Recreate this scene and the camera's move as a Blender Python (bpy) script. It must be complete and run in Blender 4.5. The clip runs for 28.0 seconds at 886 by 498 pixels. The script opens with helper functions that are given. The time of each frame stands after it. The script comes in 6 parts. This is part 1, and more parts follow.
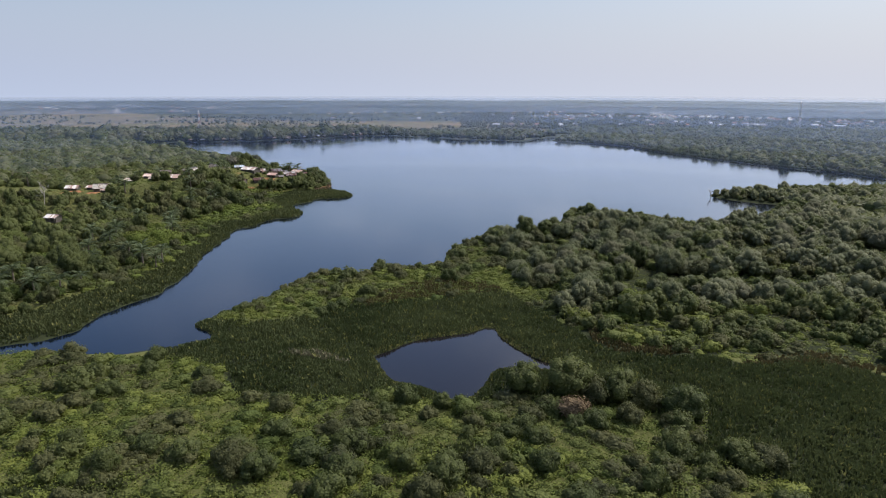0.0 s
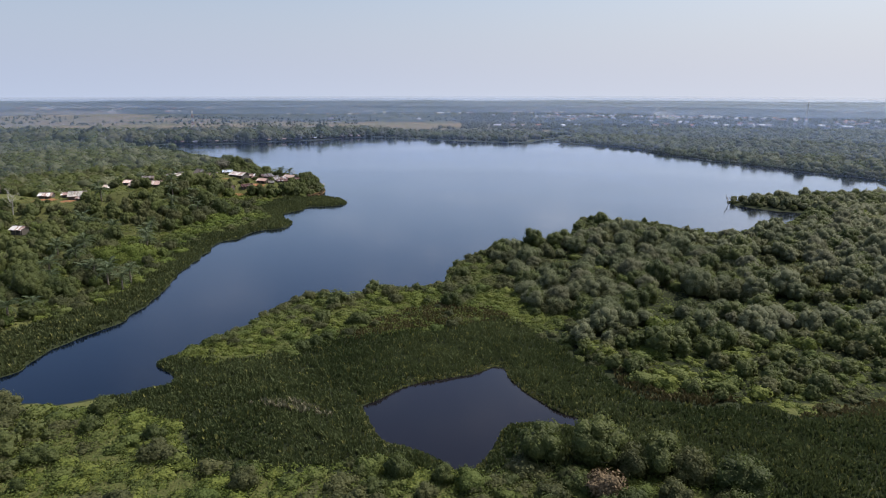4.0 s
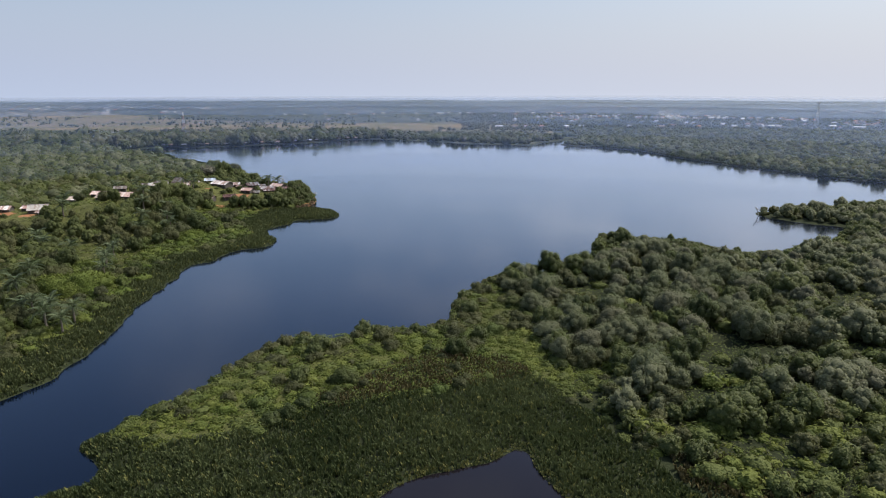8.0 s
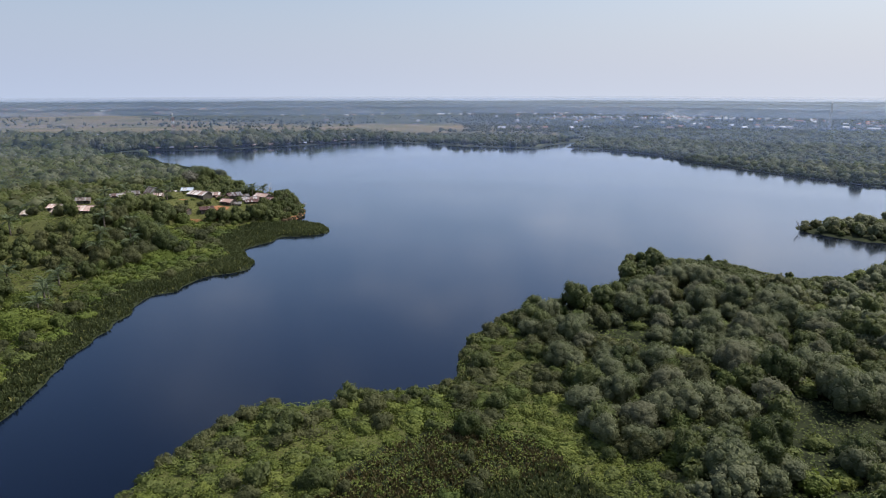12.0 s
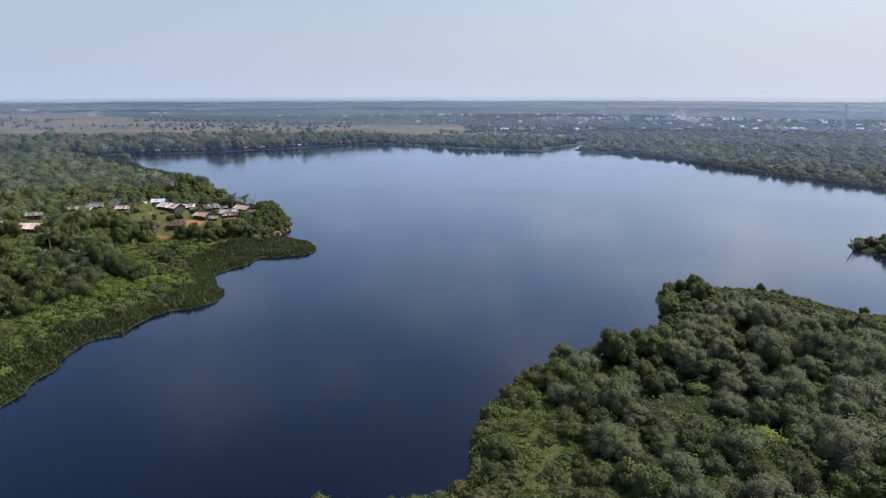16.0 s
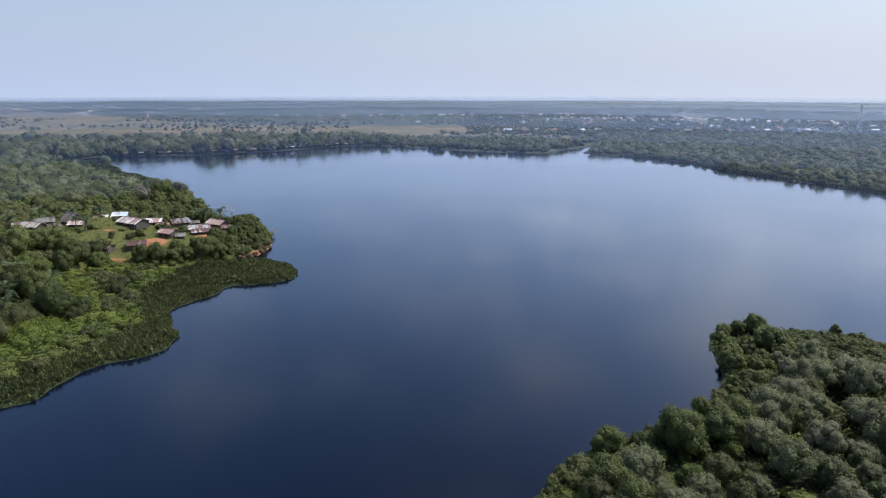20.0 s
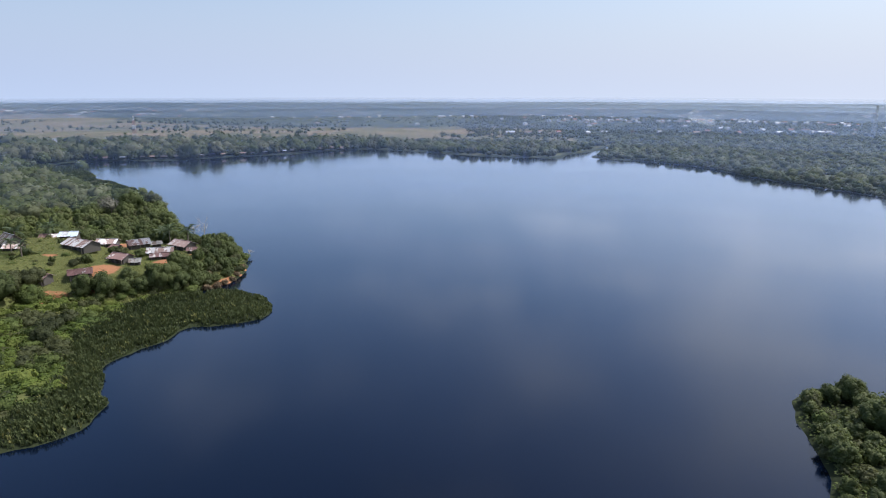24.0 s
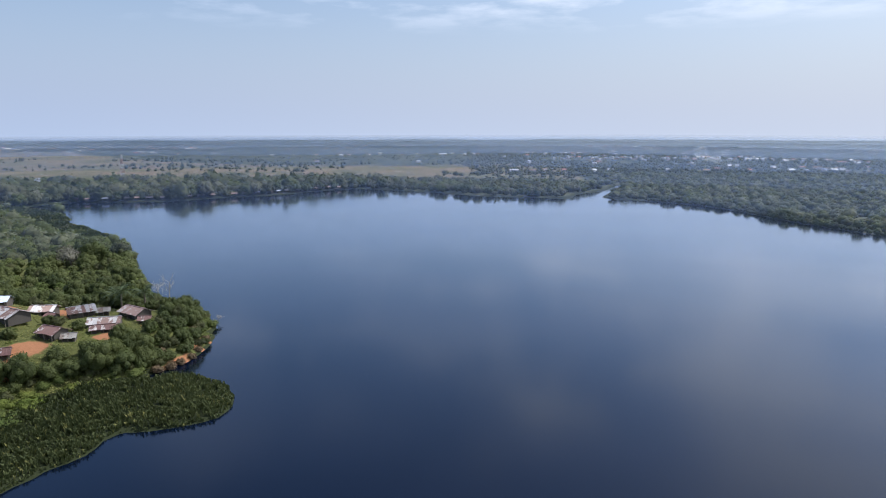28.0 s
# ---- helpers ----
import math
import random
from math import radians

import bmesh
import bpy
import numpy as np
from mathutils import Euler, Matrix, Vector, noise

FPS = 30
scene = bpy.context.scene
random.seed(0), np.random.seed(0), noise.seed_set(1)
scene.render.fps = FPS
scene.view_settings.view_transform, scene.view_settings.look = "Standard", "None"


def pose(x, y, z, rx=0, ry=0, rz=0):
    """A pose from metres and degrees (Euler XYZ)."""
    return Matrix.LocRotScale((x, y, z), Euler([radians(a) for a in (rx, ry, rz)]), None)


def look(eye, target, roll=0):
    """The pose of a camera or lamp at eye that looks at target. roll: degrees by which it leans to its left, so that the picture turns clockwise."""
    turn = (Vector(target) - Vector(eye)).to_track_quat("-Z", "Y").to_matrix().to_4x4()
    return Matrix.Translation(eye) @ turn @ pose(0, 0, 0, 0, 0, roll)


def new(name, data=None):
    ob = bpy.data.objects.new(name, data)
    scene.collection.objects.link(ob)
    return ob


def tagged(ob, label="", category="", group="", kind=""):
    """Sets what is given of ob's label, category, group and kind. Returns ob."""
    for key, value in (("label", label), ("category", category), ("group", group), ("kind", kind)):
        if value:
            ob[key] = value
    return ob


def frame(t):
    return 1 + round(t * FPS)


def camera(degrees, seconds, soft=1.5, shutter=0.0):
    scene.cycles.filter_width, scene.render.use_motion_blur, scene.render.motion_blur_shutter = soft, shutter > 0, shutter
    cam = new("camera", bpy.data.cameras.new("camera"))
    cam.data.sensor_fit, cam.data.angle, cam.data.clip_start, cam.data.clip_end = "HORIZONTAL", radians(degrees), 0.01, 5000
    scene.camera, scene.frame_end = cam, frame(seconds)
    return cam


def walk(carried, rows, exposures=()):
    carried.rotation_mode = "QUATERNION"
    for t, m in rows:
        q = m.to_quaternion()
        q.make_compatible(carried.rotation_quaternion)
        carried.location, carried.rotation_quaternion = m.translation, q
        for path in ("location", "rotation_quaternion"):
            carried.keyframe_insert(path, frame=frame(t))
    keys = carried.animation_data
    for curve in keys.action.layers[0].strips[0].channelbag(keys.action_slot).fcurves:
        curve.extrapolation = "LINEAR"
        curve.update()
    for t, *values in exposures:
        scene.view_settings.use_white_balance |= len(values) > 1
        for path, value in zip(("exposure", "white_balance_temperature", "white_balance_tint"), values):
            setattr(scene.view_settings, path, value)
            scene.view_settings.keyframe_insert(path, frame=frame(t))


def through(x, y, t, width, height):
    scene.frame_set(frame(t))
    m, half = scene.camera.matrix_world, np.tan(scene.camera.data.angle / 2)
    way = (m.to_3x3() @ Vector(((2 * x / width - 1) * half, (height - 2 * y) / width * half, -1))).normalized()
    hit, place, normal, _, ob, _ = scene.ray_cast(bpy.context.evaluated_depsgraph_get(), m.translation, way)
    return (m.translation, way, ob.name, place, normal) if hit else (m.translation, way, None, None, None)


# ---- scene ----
cam = camera(70.1, 28.0, soft=0.95)
PATH = [
    (0, (-0.751, 14.21, 52.804), (-0.855, 16.148, 52.322), 0.4),
    (1, (-0.985, 18.24, 52.759), (-1.089, 20.178, 52.277), 0.4),
    (2, (-1.199, 22.87, 52.806), (-1.303, 24.808, 52.323), 0.3),
    (3, (-1.591, 28.479, 52.947), (-1.695, 30.417, 52.465), 0.4),
    (6, (-3.114, 48.825, 53.551), (-3.217, 50.763, 53.068), 0.3),
    (7, (-3.923, 56.242, 53.696), (-4.025, 58.18, 53.213), 0.3),
    (8, (-4.607, 63.93, 53.749), (-4.71, 65.868, 53.266), 0.3),
    (9, (-5.196, 71.776, 53.784), (-5.299, 73.714, 53.301), 0.3),
    (10, (-5.893, 79.587, 53.731), (-5.996, 81.525, 53.248), 0.3),
    (11, (-6.755, 87.507, 53.661), (-6.858, 89.445, 53.178), 0.3),
    (12, (-7.467, 95.548, 53.616), (-7.57, 97.486, 53.134), 0.3),
    (13, (-8.224, 103.634, 53.487), (-8.328, 105.572, 53.005), 0.3),
    (16, (-10.404, 127.917, 53.173), (-10.507, 129.856, 52.692), 0.3),
    (17, (-11.019, 135.919, 53.087), (-11.124, 137.858, 52.607), 0.3),
    (18, (-11.668, 143.906, 53.041), (-11.771, 145.845, 52.56), 0.4),
    (19, (-12.314, 152.044, 52.934), (-12.417, 153.983, 52.453), 0.4),
    (20, (-13.072, 160.405, 52.824), (-13.175, 162.344, 52.342), 0.4),
    (21, (-13.85, 168.681, 52.771), (-13.952, 170.62, 52.29), 0.4),
    (24, (-16.005, 192.974, 52.248), (-16.106, 194.914, 51.77), 0.4),
    (25, (-16.769, 201.186, 52.212), (-16.87, 203.126, 51.733), 0.4),
    (26, (-17.29, 209.575, 52.227), (-17.391, 211.521, 51.779), 0.4),
    (27, (-18.195, 217.807, 52.258), (-18.301, 219.762, 51.853), 0.3),
    (28, (-19.068, 225.97, 52.256), (-19.174, 227.933, 51.889), 0.3),
]
walk(cam, [(t, look(eye, target, roll)) for t, eye, target, roll in PATH],
     exposures=[(0, 0.0, 6450, 12), (13, 0.0, 6350, 11), (20, 0.07, 6100, 11), (24.5, 0.15, 5980, 10.5), (26.5, 0.1, 5950, 10), (28, -0.01, 5940, 10)])

# ---- sky, sun, haze ----
SUN_AZ = radians(62)      # to the right of straight ahead
SUN_EL = radians(55)
world = bpy.data.worlds.new("sky")
scene.world = world
world.use_nodes = True
wn, wl = world.node_tree.nodes, world.node_tree.links
wn.clear()
w_out = wn.new("ShaderNodeOutputWorld")
w_bg = wn.new("ShaderNodeBackground")
sky = wn.new("ShaderNodeTexSky")
sky.sky_type, sky.sun_disc = "NISHITA", False
sky.sun_elevation, sky.sun_rotation = SUN_EL, SUN_AZ
sky.altitude, sky.air_density, sky.dust_density, sky.ozone_density = 50, 1.2, 3.6, 4.5
w_bg.inputs["Strength"].default_value = 0.15
w_co = wn.new("ShaderNodeTexCoord")
w_sep = wn.new("ShaderNodeSeparateXYZ")
wl.new(w_co.outputs["Generated"], w_sep.inputs[0])


def w_math(op, a, b):
    n = wn.new("ShaderNodeMath")
    n.operation = op
    for i, v in enumerate((a, b)):
        if isinstance(v, (int, float)):
            n.inputs[i].default_value = v
        else:
            wl.new(v, n.inputs[i])
    return n.outputs[0]


# thin high cloud on a flat layer
w_up = w_math("ADD", w_math("MAXIMUM", w_sep.outputs["Z"], 0.0), 0.06)
w_uv = wn.new("ShaderNodeCombineXYZ")
wl.new(w_math("DIVIDE", w_sep.outputs["X"], w_up), w_uv.inputs[0])
wl.new(w_math("DIVIDE", w_sep.outputs["Y"], w_up), w_uv.inputs[1])
w_cl = wn.new("ShaderNodeTexNoise")
w_cl.inputs["Scale"].default_value, w_cl.inputs["Detail"].default_value = 1.5, 6
w_cl.inputs["Roughness"].default_value = 0.55
wl.new(w_uv.outputs[0], w_cl.inputs["Vector"])
w_side = wn.new("ShaderNodeMapRange")
for key, v in (("From Min", -0.6), ("From Max", 0.55)):
    w_side.inputs[key].default_value = v
wl.new(w_sep.outputs["X"], w_side.inputs["Value"])
w_rmp = wn.new("ShaderNodeMapRange")
w_rmp.inputs["From Min"].default_value, w_rmp.inputs["From Max"].default_value = 0.47, 0.64
w_rmp.inputs["To Max"].default_value = 1.0
wl.new(w_math("ADD", w_cl.outputs["Fac"], w_math("MULTIPLY", w_math("SUBTRACT", w_side.outputs[0], 0.55), 0.13)), w_rmp.inputs["Value"])
w_mix = wn.new("ShaderNodeMix")
w_mix.data_type = "RGBA"
w_low = wn.new("ShaderNodeMapRange")
w_low.inputs["From Min"].default_value, w_low.inputs["From Max"].default_value, w_low.inputs["To Max"].default_value = 0.14, 0.19, 0.66
wl.new(w_sep.outputs["Z"], w_low.inputs["Value"])
wl.new(w_math("MULTIPLY", w_rmp.outputs[0], w_low.outputs[0]), w_mix.inputs["Factor"])
# the sky whitens towards the horizon in the humid air
w_haze = wn.new("ShaderNodeMapRange")
w_haze.interpolation_type = "SMOOTHSTEP"
for key, v in (("From Min", -0.05), ("From Max", 0.34), ("To Min", 0.97), ("To Max", 0.0)):
    w_haze.inputs[key].default_value = v
wl.new(w_sep.outputs["Z"], w_haze.inputs["Value"])
w_white = wn.new("ShaderNodeMix")
w_white.data_type = "RGBA"
wl.new(w_haze.outputs[0], w_white.inputs["Factor"])
wl.new(sky.outputs[0], w_white.inputs[6])
w_tone = wn.new("ShaderNodeMix")
w_tone.data_type = "RGBA"
wl.new(w_side.outputs[0], w_tone.inputs["Factor"])
w_tone.inputs[6].default_value, w_tone.inputs[7].default_value = (3.55, 4.1, 5.25, 1), (4.65, 4.9, 5.55, 1)
wl.new(w_tone.outputs[2], w_white.inputs[7])
w_lit = wn.new("ShaderNodeMix")
w_lit.data_type = "RGBA"
wl.new(w_side.outputs[0], w_lit.inputs["Factor"])
w_lit.inputs[6].default_value, w_lit.inputs[7].default_value = (4.6, 5.2, 6.4, 1), (8.6, 8.4, 8.4, 1)
wl.new(w_lit.outputs[2], w_mix.inputs[7])
wl.new(w_white.outputs[2], w_mix.inputs[6])
wl.new(w_mix.outputs[2], w_bg.inputs["Color"])
wl.new(w_bg.outputs[0], w_out.inputs[0])

sun = new("sun", bpy.data.lights.new("sun", "SUN"))
sun.data.energy, sun.data.angle, sun.data.color = 4.5, radians(0.6), (1.0, 0.94, 0.83)
sun.matrix_world = look((300 * math.sin(SUN_AZ), 300 * math.cos(SUN_AZ), 300 * math.tan(SUN_EL)), (0, 0, 0))


# ---- materials ----
def material(name):
    m = bpy.data.materials.new(name)
    m.use_nodes = True
    m.node_tree.nodes.clear()
    return m, m.node_tree.nodes, m.node_tree.links


def noise_node(nodes, links, scale, detail=4, vector=None, rough=0.55):
    n = nodes.new("ShaderNodeTexNoise")
    n.inputs["Scale"].default_value, n.inputs["Detail"].default_value = scale, detail
    n.inputs["Roughness"].default_value = rough
    if vector is not None:
        links.new(vector, n.inputs["Vector"])
    return n.outputs["Fac"]


def mixed(nodes, links, fac, a, b):
    n = nodes.new("ShaderNodeMix")
    n.data_type = "RGBA"
    for i, v in ((0, fac), (6, a), (7, b)):
        if isinstance(v, (int, float)):
            n.inputs[i].default_value = v
        elif isinstance(v, tuple):
            n.inputs[i].default_value = (*v, 1)
        else:
            links.new(v, n.inputs[i])
    return n.outputs[2]


def ranged(nodes, links, value, lo, hi, to_lo=0.0, to_hi=1.0):
    n = nodes.new("ShaderNodeMapRange")
    links.new(value, n.inputs["Value"])
    for key, v in (("From Min", lo), ("From Max", hi), ("To Min", to_lo), ("To Max", to_hi)):
        n.inputs[key].default_value = v
    return n.outputs[0]


def position(nodes):
    return nodes.new("ShaderNodeNewGeometry").outputs["Position"]


def bumped(nodes, links, height, strength, distance):
    n = nodes.new("ShaderNodeBump")
    n.inputs["Strength"].default_value, n.inputs["Distance"].default_value = strength, distance
    links.new(height, n.inputs["Height"])
    return n.outputs[0]


def finish(nodes, links, color, rough, normal=None, metal=0.0, spec=0.5):
    p = nodes.new("ShaderNodeBsdfPrincipled")
    if isinstance(color, tuple):
        p.inputs["Base Color"].default_value = (*color, 1)
    else:
        links.new(color, p.inputs["Base Color"])
    if isinstance(rough, float):
        p.inputs["Roughness"].default_value = rough
    else:
        links.new(rough, p.inputs["Roughness"])
    p.inputs["Metallic"].default_value = metal
    p.inputs["Specular IOR Level"].default_value = spec
    if normal is not None:
        links.new(normal, p.inputs["Normal"])
    out = nodes.new("ShaderNodeOutputMaterial")
    links.new(p.outputs[0], out.inputs[0])
    return p, out


def leaf_material(name, dark, mid, light, rough=0.65, through=0.38, spec=0.2):
    """Foliage: leaf by leaf and plant by plant variation, painted shade between leaf clumps, and some light passing
    through the leaf.
    """
    m, n, l = material(name)
    geo = n.new("ShaderNodeNewGeometry")
    att = n.new("ShaderNodeAttribute")
    att.attribute_name = "tint"
    obj = n.new("ShaderNodeObjectInfo")
    c1 = mixed(n, l, geo.outputs["Random Per Island"], dark, mid)
    patch = noise_node(n, l, 0.045, 3, geo.outputs["Position"])
    plant = n.new("ShaderNodeMath")
    plant.operation = "ADD"
    l.new(att.outputs["Fac"], plant.inputs[0])
    l.new(ranged(n, l, patch, 0.35, 0.65, -0.25, 0.25), plant.inputs[1])
    per = n.new("ShaderNodeMath")
    per.operation = "MULTIPLY_ADD"
    l.new(obj.outputs["Random"], per.inputs[0])
    per.inputs[1].default_value = 0.6
    l.new(plant.outputs[0], per.inputs[2])
    clampn = n.new("ShaderNodeClamp")
    l.new(per.outputs[0], clampn.inputs[0])
    col = mixed(n, l, clampn.outputs[0], c1, light)
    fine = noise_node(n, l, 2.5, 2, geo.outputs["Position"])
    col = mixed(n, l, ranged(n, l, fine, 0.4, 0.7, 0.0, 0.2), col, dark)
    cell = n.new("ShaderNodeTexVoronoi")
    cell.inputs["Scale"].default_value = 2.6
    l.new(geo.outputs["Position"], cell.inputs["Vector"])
    # shade in the gaps put into the colour: darker where the bump dips
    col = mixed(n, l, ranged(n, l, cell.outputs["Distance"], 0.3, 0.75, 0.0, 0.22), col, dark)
    p, out = finish(n, l, col, rough, bumped(n, l, cell.outputs["Distance"], 0.6, -0.35), spec=spec)
    tr = n.new("ShaderNodeBsdfTranslucent")
    l.new(col, tr.inputs["Color"])
    ms = n.new("ShaderNodeMixShader")
    ms.inputs[0].default_value = through
    l.new(p.outputs[0], ms.inputs[1])
    l.new(tr.outputs[0], ms.inputs[2])
    l.new(ms.outputs[0], out.inputs[0])
    return m


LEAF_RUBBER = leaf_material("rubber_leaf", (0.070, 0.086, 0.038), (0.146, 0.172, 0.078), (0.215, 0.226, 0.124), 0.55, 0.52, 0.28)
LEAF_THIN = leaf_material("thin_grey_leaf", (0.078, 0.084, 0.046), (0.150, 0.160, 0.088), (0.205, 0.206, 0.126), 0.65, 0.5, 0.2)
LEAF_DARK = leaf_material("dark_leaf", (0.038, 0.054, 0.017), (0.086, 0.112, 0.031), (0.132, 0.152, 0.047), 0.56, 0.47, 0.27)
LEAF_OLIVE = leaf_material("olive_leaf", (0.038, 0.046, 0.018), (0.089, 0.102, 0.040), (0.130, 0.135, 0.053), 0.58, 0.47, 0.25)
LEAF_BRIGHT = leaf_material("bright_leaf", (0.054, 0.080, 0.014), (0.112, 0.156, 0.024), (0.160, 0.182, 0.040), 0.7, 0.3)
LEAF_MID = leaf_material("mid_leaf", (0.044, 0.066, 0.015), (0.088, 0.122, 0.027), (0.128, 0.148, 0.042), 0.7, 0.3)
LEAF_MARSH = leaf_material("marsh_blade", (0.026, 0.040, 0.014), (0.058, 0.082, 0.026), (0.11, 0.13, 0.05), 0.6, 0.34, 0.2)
LEAF_BROWN = leaf_material("dry_leaf", (0.09, 0.060, 0.034), (0.16, 0.11, 0.065), (0.19, 0.15, 0.09), 0.8, 0.1)
LEAF_PALE = leaf_material("pale_twig", (0.13, 0.12, 0.07), (0.20, 0.185, 0.115), (0.25, 0.235, 0.155), 0.8, 0.15)
LEAF_TWIG = leaf_material("bare_twig", (0.12, 0.115, 0.085), (0.185, 0.175, 0.135), (0.22, 0.21, 0.165), 0.8, 0.2)
LEAF_PALM = leaf_material("palm_frond", (0.030, 0.048, 0.016), (0.064, 0.090, 0.032), (0.09, 0.115, 0.05), 0.5, 0.2, 0.3)
LEAF_REED = leaf_material("reed_blade", (0.030, 0.042, 0.015), (0.057, 0.076, 0.026), (0.098, 0.115, 0.043), 0.6, 0.36, 0.2)
LEAF_SEDGE = leaf_material("brown_sedge", (0.060, 0.052, 0.020), (0.11, 0.090, 0.038), (0.14, 0.115, 0.05), 0.8, 0.2)
LEAF_GRASS = leaf_material("grass_tuft", (0.105, 0.112, 0.030), (0.180, 0.186, 0.054), (0.230, 0.226, 0.082), 0.8, 0.3)
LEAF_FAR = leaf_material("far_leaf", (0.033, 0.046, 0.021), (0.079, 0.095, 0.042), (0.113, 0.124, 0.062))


def bark_material(name, a, b):
    m, n, l = material(name)
    pos = position(n)
    f = noise_node(n, l, 6.0, 5, pos)
    finish(n, l, mixed(n, l, f, a, b), 0.85, bumped(n, l, f, 0.6, 0.03))
    return m


BARK = bark_material("bark", (0.10, 0.08, 0.06), (0.24, 0.20, 0.16))
BARK_WHITE = bark_material("bleached_wood", (0.26, 0.24, 0.22), (0.44, 0.42, 0.39))


def ground_material():
    m, n, l = material("ground_cover")
    pos = position(n)
    att = n.new("ShaderNodeAttribute")
    att.attribute_name = "zone"
    sep = n.new("ShaderNodeSeparateColor")
    l.new(att.outputs["Color"], sep.inputs[0])
    big, mid, fine = noise_node(n, l, 0.02, 4, pos), noise_node(n, l, 0.22, 4, pos), noise_node(n, l, 2.2, 4, pos)
    grass = mixed(n, l, mid, (0.080, 0.088, 0.028), (0.142, 0.146, 0.052))
    grass = mixed(n, l, ranged(n, l, fine, 0.35, 0.75, 0.0, 0.5), grass, (0.035, 0.042, 0.018))
    soil = mixed(n, l, fine, (0.20, 0.095, 0.050), (0.38, 0.18, 0.092))
    fields = noise_node(n, l, 0.016, 4, pos)
    field = mixed(n, l, ranged(n, l, fields, 0.42, 0.58), (0.155, 0.120, 0.075), (0.075, 0.085, 0.040))
    field = mixed(n, l, ranged(n, l, mid, 0.3, 0.7, 0.0, 0.5), field, (0.19, 0.15, 0.095))
    speck = noise_node(n, l, 0.03, 5, pos, 0.7)
    lush = mixed(n, l, ranged(n, l, speck, 0.47, 0.56), (0.022, 0.032, 0.017), (0.092, 0.094, 0.052))
    mud = mixed(n, l, mid, (0.018, 0.024, 0.012), (0.034, 0.040, 0.018))

    def edge(channel, spread):
        a = n.new("ShaderNodeMath")
        a.operation = "MULTIPLY_ADD"
        l.new(mid, a.inputs[0])
        a.inputs[1].default_value = spread
        l.new(sep.outputs[channel], a.inputs[2])
        return ranged(n, l, a.outputs[0], 0.45 + spread / 2, 0.6 + spread / 2)

    col = mixed(n, l, edge("Green", 0.5), grass, field)
    col = mixed(n, l, ranged(n, l, att.outputs["Alpha"], 0.55, 0.45), col, lush)
    col = mixed(n, l, edge("Blue", 0.3), col, mud)
    col = mixed(n, l, edge("Red", 0.8), col, soil)
    finish(n, l, col, 0.95, bumped(n, l, fine, 0.7, 0.15), spec=0.1)
    return m


GROUND = ground_material()


def water_material(name, deep, shallow, rough):
    m, n, l = material(name)
    pos = position(n)
    mp = n.new("ShaderNodeMapping")
    mp.inputs["Scale"].default_value = (1.0, 1.6, 1.0)
    l.new(pos, mp.inputs["Vector"])
    ripple = noise_node(n, l, 1.4, 3, mp.outputs[0])
    breeze = noise_node(n, l, 0.012, 4, pos)
    rgh = ranged(n, l, breeze, 0.35, 0.7, rough * 0.6, rough * 1.6)
    normal = bumped(n, l, ripple, 0.15, 0.05)
    body, gloss = n.new("ShaderNodeBsdfDiffuse"), n.new("ShaderNodeBsdfGlossy")
    l.new(mixed(n, l, ranged(n, l, breeze, 0.4, 0.65), deep, shallow), body.inputs["Color"])
    gloss.inputs["Color"].default_value = (0.84, 0.90, 1.0, 1)
    l.new(rgh, gloss.inputs["Roughness"])
    l.new(normal, gloss.inputs["Normal"])
    fre = n.new("ShaderNodeFresnel")
    fre.inputs["IOR"].default_value = 1.4
    l.new(normal, fre.inputs["Normal"])
    ms = n.new("ShaderNodeMixShader")
    l.new(ranged(n, l, fre.outputs[0], 0.038, 0.62, 0.01, 0.94), ms.inputs[0])
    l.new(body.outputs[0], ms.inputs[1])
    l.new(gloss.outputs[0], ms.inputs[2])
    out = n.new("ShaderNodeOutputMaterial")
    l.new(ms.outputs[0], out.inputs[0])
    return m


WATER = water_material("lake_water", (0.0015, 0.004, 0.012), (0.002, 0.005, 0.015), 0.11)
POND = water_material("pond_water", (0.007, 0.007, 0.010), (0.010, 0.008, 0.010), 0.03)


def sheet_material(name, metal_a, metal_b, rust, rust_amount):
    m, n, l = material(name)
    tc = n.new("ShaderNodeTexCoord").outputs["Object"]
    pos = position(n)
    obj = n.new("ShaderNodeObjectInfo")
    streak = noise_node(n, l, 1.1, 5, pos)
    fine = noise_node(n, l, 7.0, 3, tc)
    base = mixed(n, l, obj.outputs["Random"], metal_a, metal_b)
    k = n.new("ShaderNodeMath")
    k.operation = "MULTIPLY_ADD"
    l.new(obj.outputs["Random"], k.inputs[0])
    k.inputs[1].default_value = 0.45
    l.new(streak, k.inputs[2])
    r = ranged(n, l, k.outputs[0], 0.95 - rust_amount, 1.05 - rust_amount)
    col = mixed(n, l, r, base, rust)
    col = mixed(n, l, ranged(n, l, fine, 0.4, 0.8, 0.0, 0.5), col, (0.11, 0.075, 0.06))
    finish(n, l, col, 0.5, None, 0.25)
    return m


